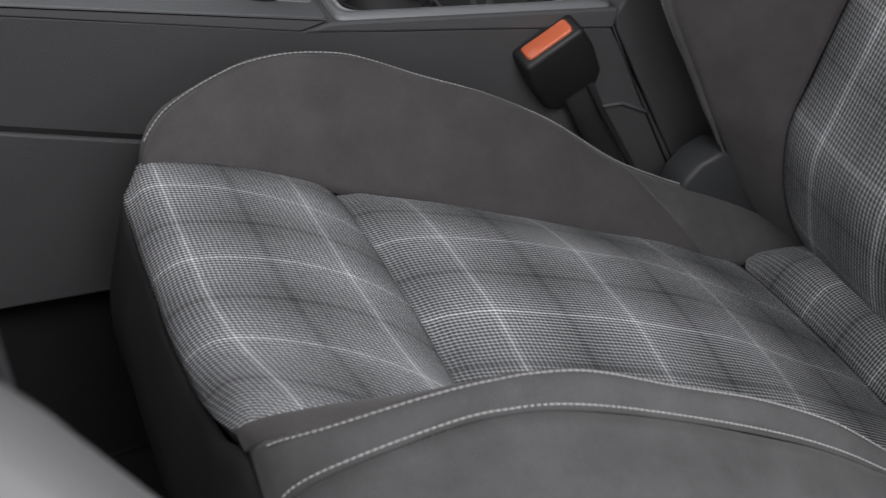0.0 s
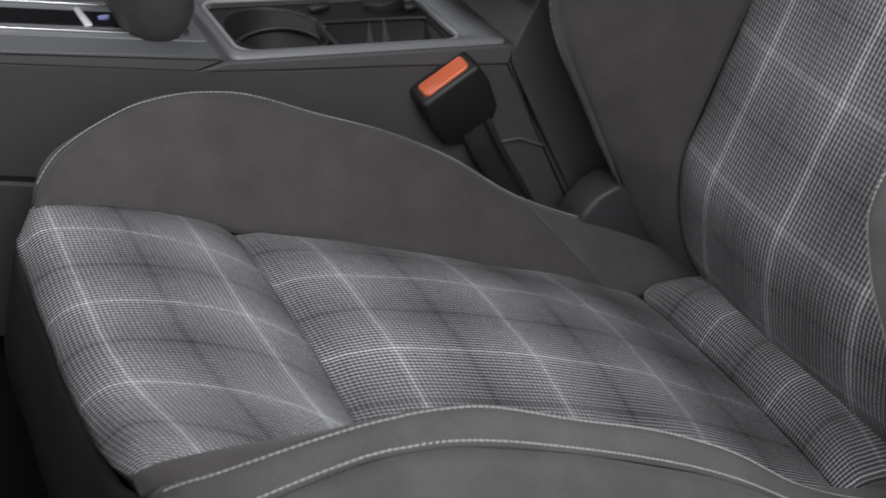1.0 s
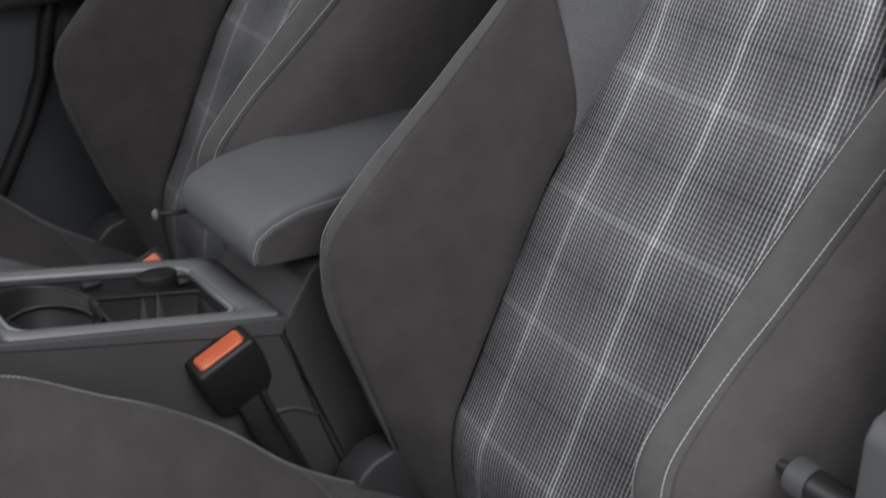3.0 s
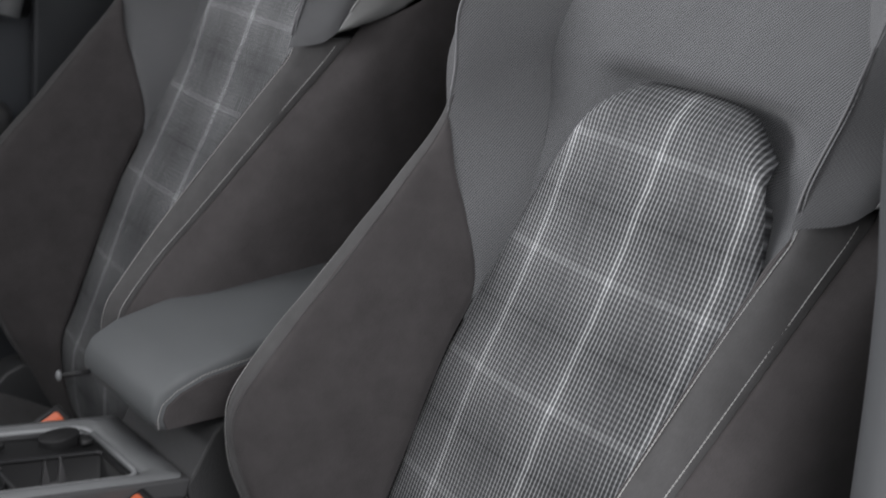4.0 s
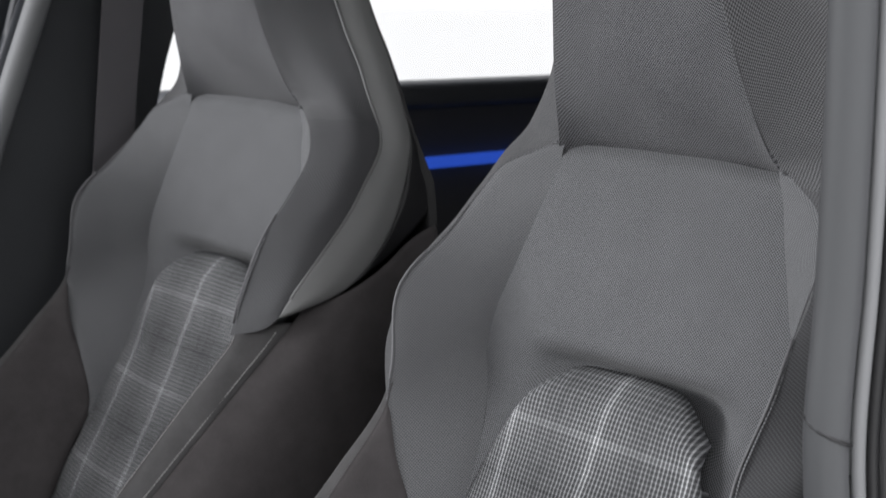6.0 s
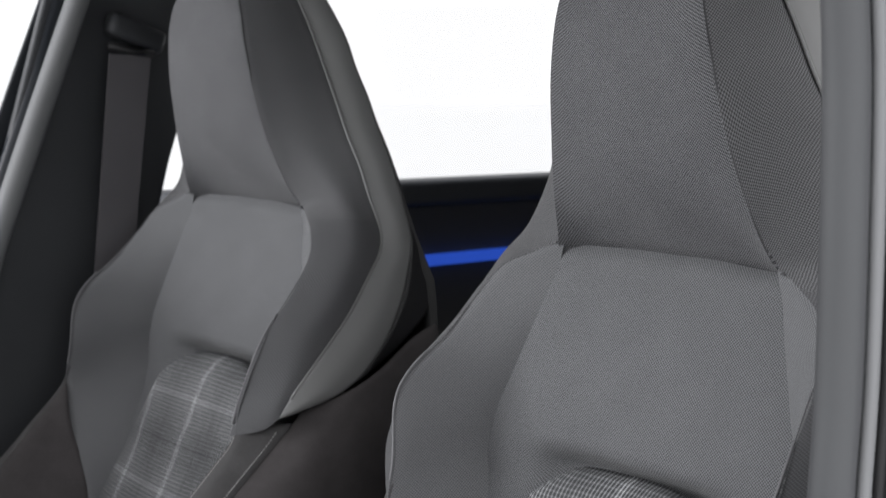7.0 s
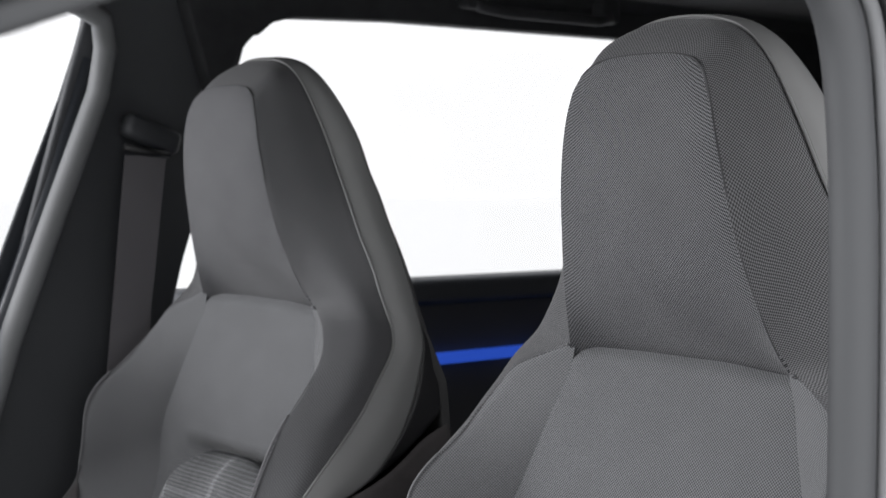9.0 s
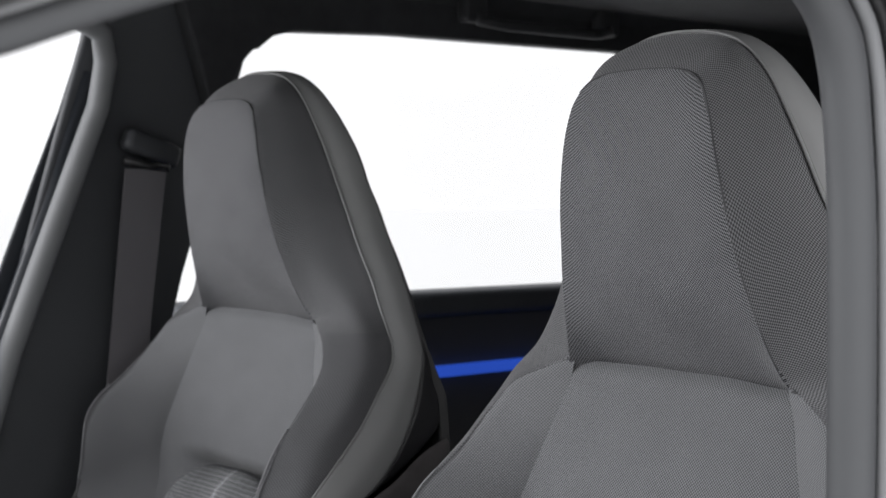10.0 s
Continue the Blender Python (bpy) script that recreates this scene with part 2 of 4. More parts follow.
def quilt(grid, seams=(1, 1, 1, 1), groove=0.005, wide=0.009, thick=0.012, flip=False, uvs=None, puff=0.0, out=None, soft=False):
    """A padded panel from a grid of points: sinks at its seams (u0, u1, v0, v1), with a body of the given thickness."""
    p = np.array(grid, float)
    nu, nv = p.shape[:2]
    du, dv = np.gradient(p, axis=0), np.gradient(p, axis=1)
    nr = np.cross(du, dv)
    nr /= np.linalg.norm(nr, axis=2, keepdims=True) + 1e-12
    if out is not None:
        if (nr.reshape(-1, 3).mean(0) @ np.array(out)) < 0:
            nr = -nr
            flip = not flip
    elif flip:
        nr = -nr
    lu = np.concatenate([np.zeros((1, nv)), np.cumsum(np.linalg.norm(np.diff(p, axis=0), axis=2), 0)])
    lv = np.concatenate([np.zeros((nu, 1)), np.cumsum(np.linalg.norm(np.diff(p, axis=1), axis=2), 1)], 1)
    sink = np.zeros((nu, nv))
    for on, d in zip(seams, (lu, lu[-1:] - lu, lv, lv[:, -1:] - lv)):
        if on:
            sink = np.maximum(sink, groove * on * np.exp(-(d / wide) ** 2))
    a, b = lu / (lu[-1:] + 1e-9), lv / (lv[:, -1:] + 1e-9)
    lift = puff * (4 * a * (1 - a)) ** 0.7 * (4 * b * (1 - b)) ** 0.7
    x, y, z = p[..., 0], p[..., 1], p[..., 2]
    slack = 0.00045 * (np.sin(61 * x + 17 * y + 3) + np.sin(47 * y - 29 * z + 1.3) + np.sin(83 * z + 31 * x + 0.7) * np.sin(71 * y + 2))
    top = p + nr * (lift - sink + slack)[..., None]
    low = p - nr * (thick + sink - slack)[..., None]
    bm = bmesh.new()
    layer = bm.loops.layers.uv.new("UVMap")
    vt = [[bm.verts.new(top[i, j]) for j in range(nv)] for i in range(nu)]
    vl = [[bm.verts.new(low[i, j]) for j in range(nv)] for i in range(nu)]
    mid = lu[-1:] / 2

    def uv(i, j):
        if uvs is not None:
            return uvs[i][j]
        return (lu[i, j] - mid[0, j], lv[i, j])

    def face(ids, v):
        f = bm.faces.new([v[i][j] for i, j in ids])
        f.smooth = True
        for lp, ij in zip(f.loops, ids):
            lp[layer].uv = uv(*ij)

    for i in range(nu - 1):
        for j in range(nv - 1):
            q = [(i, j), (i + 1, j), (i + 1, j + 1), (i, j + 1)]
            face(q[::-1] if flip else q, vt)
            face(q if flip else q[::-1], vl)
    rim = [(i, 0) for i in range(nu)] + [(nu - 1, j) for j in range(1, nv)] + [(i, nv - 1) for i in range(nu - 2, -1, -1)] + [(0, j) for j in range(nv - 2, 0, -1)]
    if soft:
        # the turned-under edge does not touch the cloth's shading
        edge = {ij: (bm.verts.new(vt[ij[0]][ij[1]].co), bm.verts.new(vl[ij[0]][ij[1]].co)) for ij in rim}
    for a0, b0 in zip(rim, rim[1:] + rim[:1]):
        q = [edge[a0][0], edge[a0][1], edge[b0][1], edge[b0][0]] if soft else [vt[a0[0]][a0[1]], vl[a0[0]][a0[1]], vl[b0[0]][b0[1]], vt[b0[0]][b0[1]]]
        f = bm.faces.new(q[::-1] if flip else q)
        for lp, ij in zip(f.loops, (b0, b0, a0, a0) if flip else (a0, a0, b0, b0)):
            lp[layer].uv = uv(*ij)
    return bm


def grid_of(fn, nu, nv):
    return [[fn(i / (nu - 1), j / (nv - 1)) for j in range(nv)] for i in range(nu)]


def tube(points, r, seg=8, closed_ends=True):
    bm = bmesh.new()
    rings = []
    pts = [Vector(p) for p in points]
    for i, p in enumerate(pts):
        d = (pts[min(i + 1, len(pts) - 1)] - pts[max(i - 1, 0)]).normalized()
        s = d.cross(Vector((0.13, 0.31, 0.94))).normalized()
        t = d.cross(s)
        rr = r[i] if isinstance(r, (list, tuple)) else r
        rings.append([bm.verts.new(p + rr * (s * math.cos(k * 2 * math.pi / seg) + t * math.sin(k * 2 * math.pi / seg))) for k in range(seg)])
    for a, b in zip(rings, rings[1:]):
        for k in range(seg):
            bm.faces.new((a[k], a[(k + 1) % seg], b[(k + 1) % seg], b[k])).smooth = True
    if closed_ends:
        bm.faces.new(rings[0][::-1])
        bm.faces.new(rings[-1])
    return bm


def stitches(points, pitch=0.0044, run=0.0039, r=0.00095, normal=None):
    """A row of single thread stitches along a path."""
    p = np.array(points, float)
    d = np.r_[0, np.cumsum(np.linalg.norm(np.diff(p, axis=0), axis=1))]
    at = lambda s: np.array([np.interp(s, d, p[:, k]) for k in range(3)])
    bm = bmesh.new()
    s = 0.0
    while s + run < d[-1]:
        a, m, b = Vector(at(s)), Vector(at(s + run / 2)), Vector(at(s + run))
        ax = (b - a).normalized()
        n1 = ax.cross(Vector((0.2, 0.9, 0.3))).normalized()
        n2 = ax.cross(n1)
        ring = [[bm.verts.new(c + k * r * (n1 * math.cos(q) + n2 * math.sin(q))) for q in (0, 1.57, 3.14, 4.71)] for c, k in ((a, 0.5), (m, 1.0), (b, 0.5))]
        for g, h in zip(ring, ring[1:]):
            for q in range(4):
                bm.faces.new((g[q], g[(q + 1) % 4], h[(q + 1) % 4], h[q])).smooth = True
        bm.faces.new(ring[0][::-1])
        bm.faces.new(ring[2])
        s += pitch
    return bm


def block(x0, x1, y0, y1, z0, z1, bev=0.004, seg=2, m=None):
    bm = bmesh.new()
    bmesh.ops.create_cube(bm, size=1.0)
    bmesh.ops.transform(bm, matrix=Matrix.LocRotScale(((x0 + x1) / 2, (y0 + y1) / 2, (z0 + z1) / 2), None, (abs(x1 - x0), abs(y1 - y0), abs(z1 - z0))), verts=bm.verts)
    if bev:
        bmesh.ops.bevel(bm, geom=bm.edges[:], offset=bev, segments=seg, profile=0.5, affect="EDGES")
    if m is not None:
        bmesh.ops.transform(bm, matrix=m, verts=bm.verts)
    return bm


def prism(outline, axis, lo, hi, bev=0.0, seg=2):
    """A solid from a closed outline in the plane across an axis ('x', 'y' or 'z')."""
    bm = bmesh.new()
    put = {"x": lambda a, b, h: (h, a, b), "y": lambda a, b, h: (a, h, b), "z": lambda a, b, h: (a, b, h)}[axis]
    v0 = [bm.verts.new(put(a, b, lo)) for a, b in outline]
    v1 = [bm.verts.new(put(a, b, hi)) for a, b in outline]
    n = len(outline)
    bm.faces.new(v0)
    bm.faces.new(v1[::-1])
    for i in range(n):
        bm.faces.new((v0[i], v1[i], v1[(i + 1) % n], v0[(i + 1) % n]))
    bmesh.ops.recalc_face_normals(bm, faces=bm.faces[:])
    if bev:
        bmesh.ops.bevel(bm, geom=bm.edges[:], offset=bev, segments=seg, profile=0.5, affect="EDGES")
    return bm


def rounded(x0, x1, y0, y1, r, n=5):
    pts = []
    for cx, cy, a in ((x1 - r, y1 - r, 0), (x0 + r, y1 - r, 90), (x0 + r, y0 + r, 180), (x1 - r, y0 + r, 270)):
        for k in range(n + 1):
            t = radians(a + 90 * k / n)
            pts.append((cx + r * math.cos(t), cy + r * math.sin(t)))
    return pts


# ---------------------------------------------------------------- front seats
# lines of the backrest, by height: height, half width, depth
EDGE = spline([(0.10, .155, .650), (0.13, .158, .630), (0.182, .163, .602), (0.228, .165, .590), (0.294, .165, .588), (0.336, .165, .605), (0.425, .165, .645),
               (0.523, .164, .689), (0.58, .160, .722), (0.67, .145, .768), (0.72, .134, .780), (0.76, .120, .789), (0.80, .100, .797)])
RIDGE = spline([(0.10, .225, .630), (0.187, .222, .584), (0.25, .22, .557), (0.329, .216, .525), (0.421, .214, .490), (0.46, .213, .480),
                (0.484, .212, .477), (0.51, .211, .485), (0.533, .209, .504), (0.583, .206, .549), (0.65, .203, .615), (0.70, .203, .664), (0.735, .205, .698),
                (0.757, .208, .716), (0.80, .211, .725), (0.85, .224, .737), (0.88, .224, .754), (0.914, .214, .788), (0.955, .203, .826), (0.985, .185, .843), (1.003, .152, .859), (1.010, .128, .866)])
RIDGE2 = spline([(0.10, .252, .635), (0.2, .246, .584), (0.349, .24, .520), (0.426, .24, .490), (0.487, .24, .487), (0.512, .24, .496), (0.559, .24, .538),
                 (0.595, .24, .580), (0.667, .24, .660), (0.717, .24, .716), (0.765, .24, .770), (0.80, .24, .803)])
FLANK = spline([(0.10, .290, .72), (0.2, .285, .67), (0.349, .282, .600), (0.43, .28, .570), (0.50, .28, .585), (0.58, .278, .655), (0.66, .276, .735),
                (0.72, .275, .785), (0.775, .272, .828), (0.86, .268, .85), (0.95, .25, .87)])
REAR = spline([(0.06, .25, .80), (0.3, .262, .83), (0.43, .264, .86), (0.5, .265, .885), (0.58, .266, .915), (0.66, .268, .945), (0.72, .268, .965), (0.775, .264, .975), (0.86, .252, .985), (0.95, .236, .988)])
CREASE = spline([(0.55, .165, .705), (0.62, .165, .75), (0.70, .172, .80), (0.76, .189, .829), (0.804, .191, .833), (0.849, .179, .837), (0.885, .165, .844),
                 (0.915, .155, .851), (0.94, .147, .857), (0.964, .139, .862), (0.985, .132, .868), (1.009, .126, .869)])
# half width of the plaid's rounded top, towards the console and towards the door
TOP_IN = spline([(.10, 1.0), (.62, 1.0), (.67, .99), (.70, .975), (.73, .95), (.76, .92), (.78, .89), (.795, .86), (.82, .80)])
TOP_OUT = spline([(.10, 1.0), (.62, 1.0), (.67, .97), (.72, .955), (.76, .95), (.78, .95), (.80, .955), (.82, .94)])
# arches over the head, from shoulder tip to the top: height, half width, depth
ARCH_FRONT = [(.763, .208, .716), (.80, .211, .725), (.85, .224, .737), (.88, .224, .754), (.914, .214, .788), (.955, .203, .826), (.985, .185, .843), (1.003, .152, .859), (1.012, .128, .866),
              (1.032, .120, .856), (1.06, .114, .844), (1.11, .104, .828), (1.168, .094, .817), (1.206, .087, .814), (1.25, .077, .813), (1.268, .067, .816), (1.278, .046, .819), (1.281, .0, .821)]
ARCH_SIDE = [(.773, .240, .739), (.81, .250, .750), (.855, .257, .775), (.887, .255, .800), (.922, .246, .836), (.96, .236, .866), (.99, .222, .879), (1.012, .200, .882), (1.03, .182, .880),
             (1.055, .161, .874), (1.09, .142, .868), (1.14, .127, .861), (1.18, .115, .857), (1.216, .105, .855), (1.262, .090, .850), (1.291, .075, .846), (1.303, .048, .846), (1.306, .0, .847)]
ARCH_BAND = [(.788, .254, .752), (.82, .262, .771), (.86, .263, .808), (.895, .253, .849), (.93, .242, .882), (.96, .231, .910), (.982, .224, .918), (1.005, .214, .917), (1.03, .203, .914),
             (1.062, .189, .912), (1.095, .171, .908), (1.14, .150, .904), (1.18, .130, .901), (1.225, .112, .894), (1.278, .090, .881), (1.305, .066, .875), (1.316, .036, .872), (1.319, .0, .871)]
ARCH_BACK = [(.788, .257, .758), (.807, .266, .830), (.845, .263, .885), (.89, .254, .922), (.93, .243, .944), (.965, .233, .958), (.99, .224, .961), (1.01, .217, .960), (1.04, .205, .959),
             (1.07, .193, .956), (1.105, .176, .952), (1.145, .160, .946), (1.18, .144, .940), (1.23, .123, .931), (1.284, .094, .911), (1.308, .069, .900), (1.319, .040, .893), (1.322, .0, .888)]
# lines of the cushion, by depth: depth, half width, height
SEAT_MID = spline([(-.032, 0, .386), (-.026, 0, .399), (0, 0, .414), (.05, 0, .412), (.10, 0, .398), (.143, 0, .376), (.20, 0, .360), (.30, 0, .315), (.40, 0, .262),
                   (.50, 0, .193), (.545, 0, .166), (.57, 0, .176), (.62, 0, .170), (.66, 0, .155)])
SEAT_EDGE = spline([(-.022, .173, .414), (-.005, .173, .424), (.03, .17, .416), (.07, .168, .401), (.104, .166, .384), (.138, .165, .364), (.15, .165, .356), (.198, .165, .333), (.302, .165, .281),
                    (.357, .165, .251), (.458, .165, .204), (.545, .165, .155), (.567, .163, .157), (.617, .16, .150), (.66, .155, .14)])
SEAT_RIDGE = spline([(-.008, .186, .412), (.004, .198, .428), (.03, .214, .443), (.085, .224, .457), (.125, .225, .459), (.155, .225, .455), (.19, .225, .444), (.25, .225, .409), (.31, .225, .376),
                     (.364, .225, .338), (.386, .225, .319), (.434, .225, .273), (.477, .225, .242), (.562, .222, .190), (.66, .22, .12)])
SEAT_RIDGE2 = spline([(-.004, .226, .388), (.008, .234, .412), (.03, .24, .428), (.09, .243, .443), (.125, .243, .444), (.167, .242, .432), (.244, .241, .393), (.329, .24, .341), (.377, .24, .306),
                      (.434, .24, .258), (.477, .24, .228), (.562, .237, .176), (.66, .235, .105)])


def at_height(line, z, side=1):
    y, x = line(z)
    return (x, side * y, z)


def settle(x, side):
    """The cushion's front corner by the door stands a little higher than the one by the console."""
    if side > 0:
        return -.004 * max(0.0, 1 - (x + .03) / .12)
    return .015 * max(0.0, 1 - (x + .03) / .16)


def at_depth(line, x, side=1):
    y, z = line(x)
    return (x - (.009 * max(0.0, 1 - (x + .008) / .09) if side < 0 else 0.0), side * y, z + settle(x, side))


def wing_edge(z, side=1):
    """Where shoulder cloth meets the middle: the plaid low down, the crease of the upper panel above it."""
    t = min(1.0, max(0.0, (z - .63) / .17))
    t = t * t * (3 - 2 * t)
    a, b = at_height(EDGE, z, side), at_height(CREASE, z, side)
    return tuple(p + (q - p) * t for p, q in zip(a, b))


def arch(rows, side=0):
    """A function of 0 to 1 along an arch: over the head from one shoulder to the other."""
    pts = [(x, y, z) for z, y, x in rows]
    full = pts + [(x, -y, z) for x, y, z in pts[-2::-1]]
    n = len(full) - 1
    return spline([(i / n, *p) for i, p in enumerate(full)])


def drape(grid):
    """Cloth coordinates that follow a band round its length: true width, length along its middle."""
    p = np.array(grid, float)
    w = np.concatenate([np.zeros((1, p.shape[1])), np.cumsum(np.linalg.norm(np.diff(p, axis=0), axis=2), 0)])
    c = p[p.shape[0] // 2]
    run = np.r_[0, np.cumsum(np.linalg.norm(np.diff(c, axis=0), axis=1))]
    return [[(float(w[i, j]), float(run[j])) for j in range(p.shape[1])] for i in range(p.shape[0])]


def upright(grid):
    """Cloth coordinates of a panel: straight across, true length up each column."""
    p = np.array(grid, float)
    up = np.concatenate([np.zeros((p.shape[0], 1)), np.cumsum(np.linalg.norm(np.diff(p, axis=1), axis=2), 1)], 1)
    return [[(float(p[i, j, 1]), float(up[i, j] - up[i, -1])) for j in range(p.shape[1])] for i in range(p.shape[0])]


def cloth(grid, u, v):
    """Cloth coordinates that run straight over a panel: weights of x, y and z along and across the weave."""
    return [[(sum(a * b for a, b in zip(p, u)), sum(a * b for a, b in zip(p, v))) for p in row] for row in grid]


def build_seat():
    seat = thing("seat_assembly", "front sports seat in grey cloth with plaid centre panels", "car seat", "front seats", at=(0.3, 0, 0))
    # ---- cushion
    def mid_surface(a, x):
        e, m = SEAT_EDGE(x), SEAT_MID(x)
        y = e[0] * a * 1.02
        return (x, y, m[1] + (e[1] - m[1]) * abs(a) ** 2.4 + settle(x, 1 if a > 0 else -1) * abs(a) ** 1.5)

    def cushion(name, x0, x1, shift, nv, sm, label="", puff=0.0, groove=0.0038, bow=0.0, wide=0.012, lift=None):
        nu = 41
        g, uv = [], []
        for i in range(nu):
            a = 2 * i / (nu - 1) - 1
            row, ru, prev, s = [], [], None, 0.0
            for j in range(nv):
                x = x0 + (x1 - x0) * j / (nv - 1) + (bow * (.85 if a < 0 else .35) * abs(a) ** 3 + .016 * max(0.0, (a - .86) / .14) ** 2) * (1 - j / (nv - 1))
                p = mid_surface(a, x)
                if lift:
                    p = (p[0], p[1], p[2] + lift(x) * (1 - abs(a) ** 8))
                s = s + (math.dist(p, prev) if prev else 0)
                prev = p
                row.append(p)
                ru.append(shift(x, p[1]))
            g.append(row)
            uv.append(ru)
        return part(name, quilt(g, sm, groove=groove, wide=wide, thick=0.03, out=(0, 0, 1), uvs=uv, puff=puff), PLAID_SEAT_LIT, seat, label)

    cushion("cushion_front_panel", -.031, .144, lambda x, y: (y - .03 + .45 * (x - .006), (x - .003) * 1.05 - .9 * min(0.0, y) ** 2), 40, (.25, .25, .6, 1), "plaid cloth thigh panel", 0.004, bow=.017)
    cushion("cushion_panel", .142, .546, lambda x, y: (y - .0525, (x - .197) * .925), 80, (.25, .25, 1.2, 1), "plaid cloth seat panel", 0.006)
    cushion("cushion_rear_panel", .543, .66, lambda x, y: (y - .0525, (x - .59) * 1.0), 40, (.25, .25, 0, 1), "plaid cloth rear strip", 0.003, .004, lift=lambda x: -.004 + .018 * (1 - math.exp(-max(0.0, x - .543) / .007)))

    for sd in (1, -1):
        def inner(u, x):
            e, r = at_depth(SEAT_EDGE, x, sd), at_depth(SEAT_RIDGE, x, sd)
            e = (e[0], e[1] - sd * .003, e[2] - .004)
            m = tuple((p + q) / 2 for p, q in zip(e, r))
            m = (m[0], m[1] - sd * .004, m[2] + .004)
            return across([e, m, r], u)
        for nm, xa, xb, mt in (("bolster", -.008, .452, SUEDE), ("bolster_rear", .452, .66, SUEDE_GREY)):
            def f(u, v, xa=xa, xb=xb):
                a, b = xa, xb
                if nm == "bolster":
                    b = xb + .06 * (1 - u)
                else:
                    a = xa + .06 * (1 - u)
                return inner(u, a + (b - a) * v)
            part(nm, quilt(grid_of(f, 16, 60), (.4, .4, 0, 0), groove=.003, wide=.006, thick=.002, out=(0, -sd * .6, .8), puff=.004), mt, seat, "dark suede-look side bolster")

        def strip(u, v):
            x = -.006 + .666 * v
            a, b = at_depth(SEAT_RIDGE, x, sd), at_depth(SEAT_RIDGE2, x, sd)
            m = ((a[0] + b[0]) / 2, (a[1] + b[1]) / 2, (a[2] + b[2]) / 2 + .005)
            return across([a, m, b], u)
        strip_ob = part("bolster_strip", quilt(grid_of(strip, 10, 80), (.4, .4, .5, .5), groove=.003, wide=.004, thick=.0015, out=(0, 0, 1)), SUEDE_GREY, seat, "grey strip between two rows of pale stitching")

        def side(u, v):
            x = -.003 + .663 * v
            b = at_depth(SEAT_RIDGE2, x, sd)
            w = .300 - .02 * v - .035 * max(0.0, 1 - v / .08) ** 2
            return across([b, (x, sd * w, b[2] - .05 * (b[2] - .08) / .36), (x, sd * (w + .004), .5 * b[2] + .04), (x + .01, sd * (w - .02), .10)], u)
        part("cushion_side", quilt(grid_of(side, 24, 60), (.15, .3, .3, 0), groove=.003, wide=.006, thick=.0015, out=(0, sd, .2)), SUEDE_GREY, seat, "grey cloth side panel")
        for u in (.12, .88):
            pts = [Vector(strip(u, .014 + .916 * k / 149)) + Vector((0, 0, .0002)) for k in range(150)]
            part("stitching", stitches(pts), THREAD, strip_ob, "pale stitching")

    # front skirt; the footwell's shade is put into its near-black colour
    def skirt(u, v):
        y = -.302 + .604 * u
        a = abs(y)
        top = spline([(0, -.031, .387), (.09, -.028, .392), (.15, -.021, .404), (.176, -.011, .412), (.19, -.009, .412), (.226, -.004, .388), (.26, .006, .355), (.285, .02, .315), (.302, .05, .26)])(a)
        mid = spline([(0, -.056, .31), (.15, -.050, .31), (.20, -.038, .305), (.25, -.018, .29), (.285, .012, .265), (.302, .05, .24)])(a)
        low = spline([(0, -.04, .16), (.2, -.03, .16), (.27, -.005, .16), (.302, .04, .16)])(a)
        c = across([(top[0], top[1]), (mid[0], mid[1]), ((mid[0] + low[0]) / 2 - .006, (mid[1] + low[1]) / 2), (low[0], low[1])], v)
        near = math.exp(-((y + .19) / .05) ** 2) * (1 - v)
        return (c[0] - .008 * math.exp(-((y - .150) / .045) ** 2) * (1 - v) - .009 * near, y, c[1] + .007 * near)
    part("cushion_skirt", quilt(grid_of(skirt, 50, 26), (.3, .3, .7, 0), groove=.004, thick=.003, out=(-1, 0, 0)), SKIRT_SHADED, seat, "front skirt cloth with the footwell shade in its colour")
    # dark cover; the corner's deep shade is also put into its material
    part("recline_cover", smooth(prism([(.495, .10), (.503, .205), (.512, .226), (.530, .242), (.553, .249), (.578, .240), (.63, .19), (.66, .10)], "y", .218, .262, .0055, 3)), INLAY, seat, "dark cover over the seat hinge")
    part("seat_base", smooth(block(.0, .66, -.24, .24, .04, .15, .02)), BLACK, seat, "black plastic seat frame")
    for sd in (1, -1):
        part("seat_rail", block(-.02, .62, sd * .2 - .02, sd * .2 + .02, 0.004, .04, .004), BLACK, seat)

    # ---- backrest
    nu, nv = 41, 110
    LEAN = spline([(.10, 0), (.60, 0), (.67, .001), (.70, .006), (.72, .012), (.76, .021), (.80, .033), (.82, .038)])
    g, uv = [], []
    for i in range(nu):
        a = 2 * i / (nu - 1) - 1
        row, ru = [], []
        ztop = .811 - (.005 if a > 0 else .016) * abs(a) ** 4 - .020 * abs(a) ** 10
        for j in range(nv):
            z = .10 + (ztop - .10) * j / (nv - 1)
            y, x = EDGE(z)
            cap = max(0.0, (j / (nv - 1) - .955) / .045)
            turn = max(0.0, (abs(a) - .86) / .14) * min(1.0, max(0.0, (z - .60) / .12))
            xx = x - .014 * (1 - .5 * a * a - .5 * (y * a / .16) ** 2) + .022 * cap ** 2.2 + .003 * turn ** 2 + LEAN(z)[0] * (1 - .65 * a * a)
            yy = y * a * (TOP_IN if a > 0 else TOP_OUT)(z)[0]
            row.append((xx, yy * 1.02, z))
            ru.append((yy, (z - .4245) * .952))
        g.append(row)
        uv.append(ru)
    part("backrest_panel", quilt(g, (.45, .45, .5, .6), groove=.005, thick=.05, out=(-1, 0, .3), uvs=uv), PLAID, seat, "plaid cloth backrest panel")

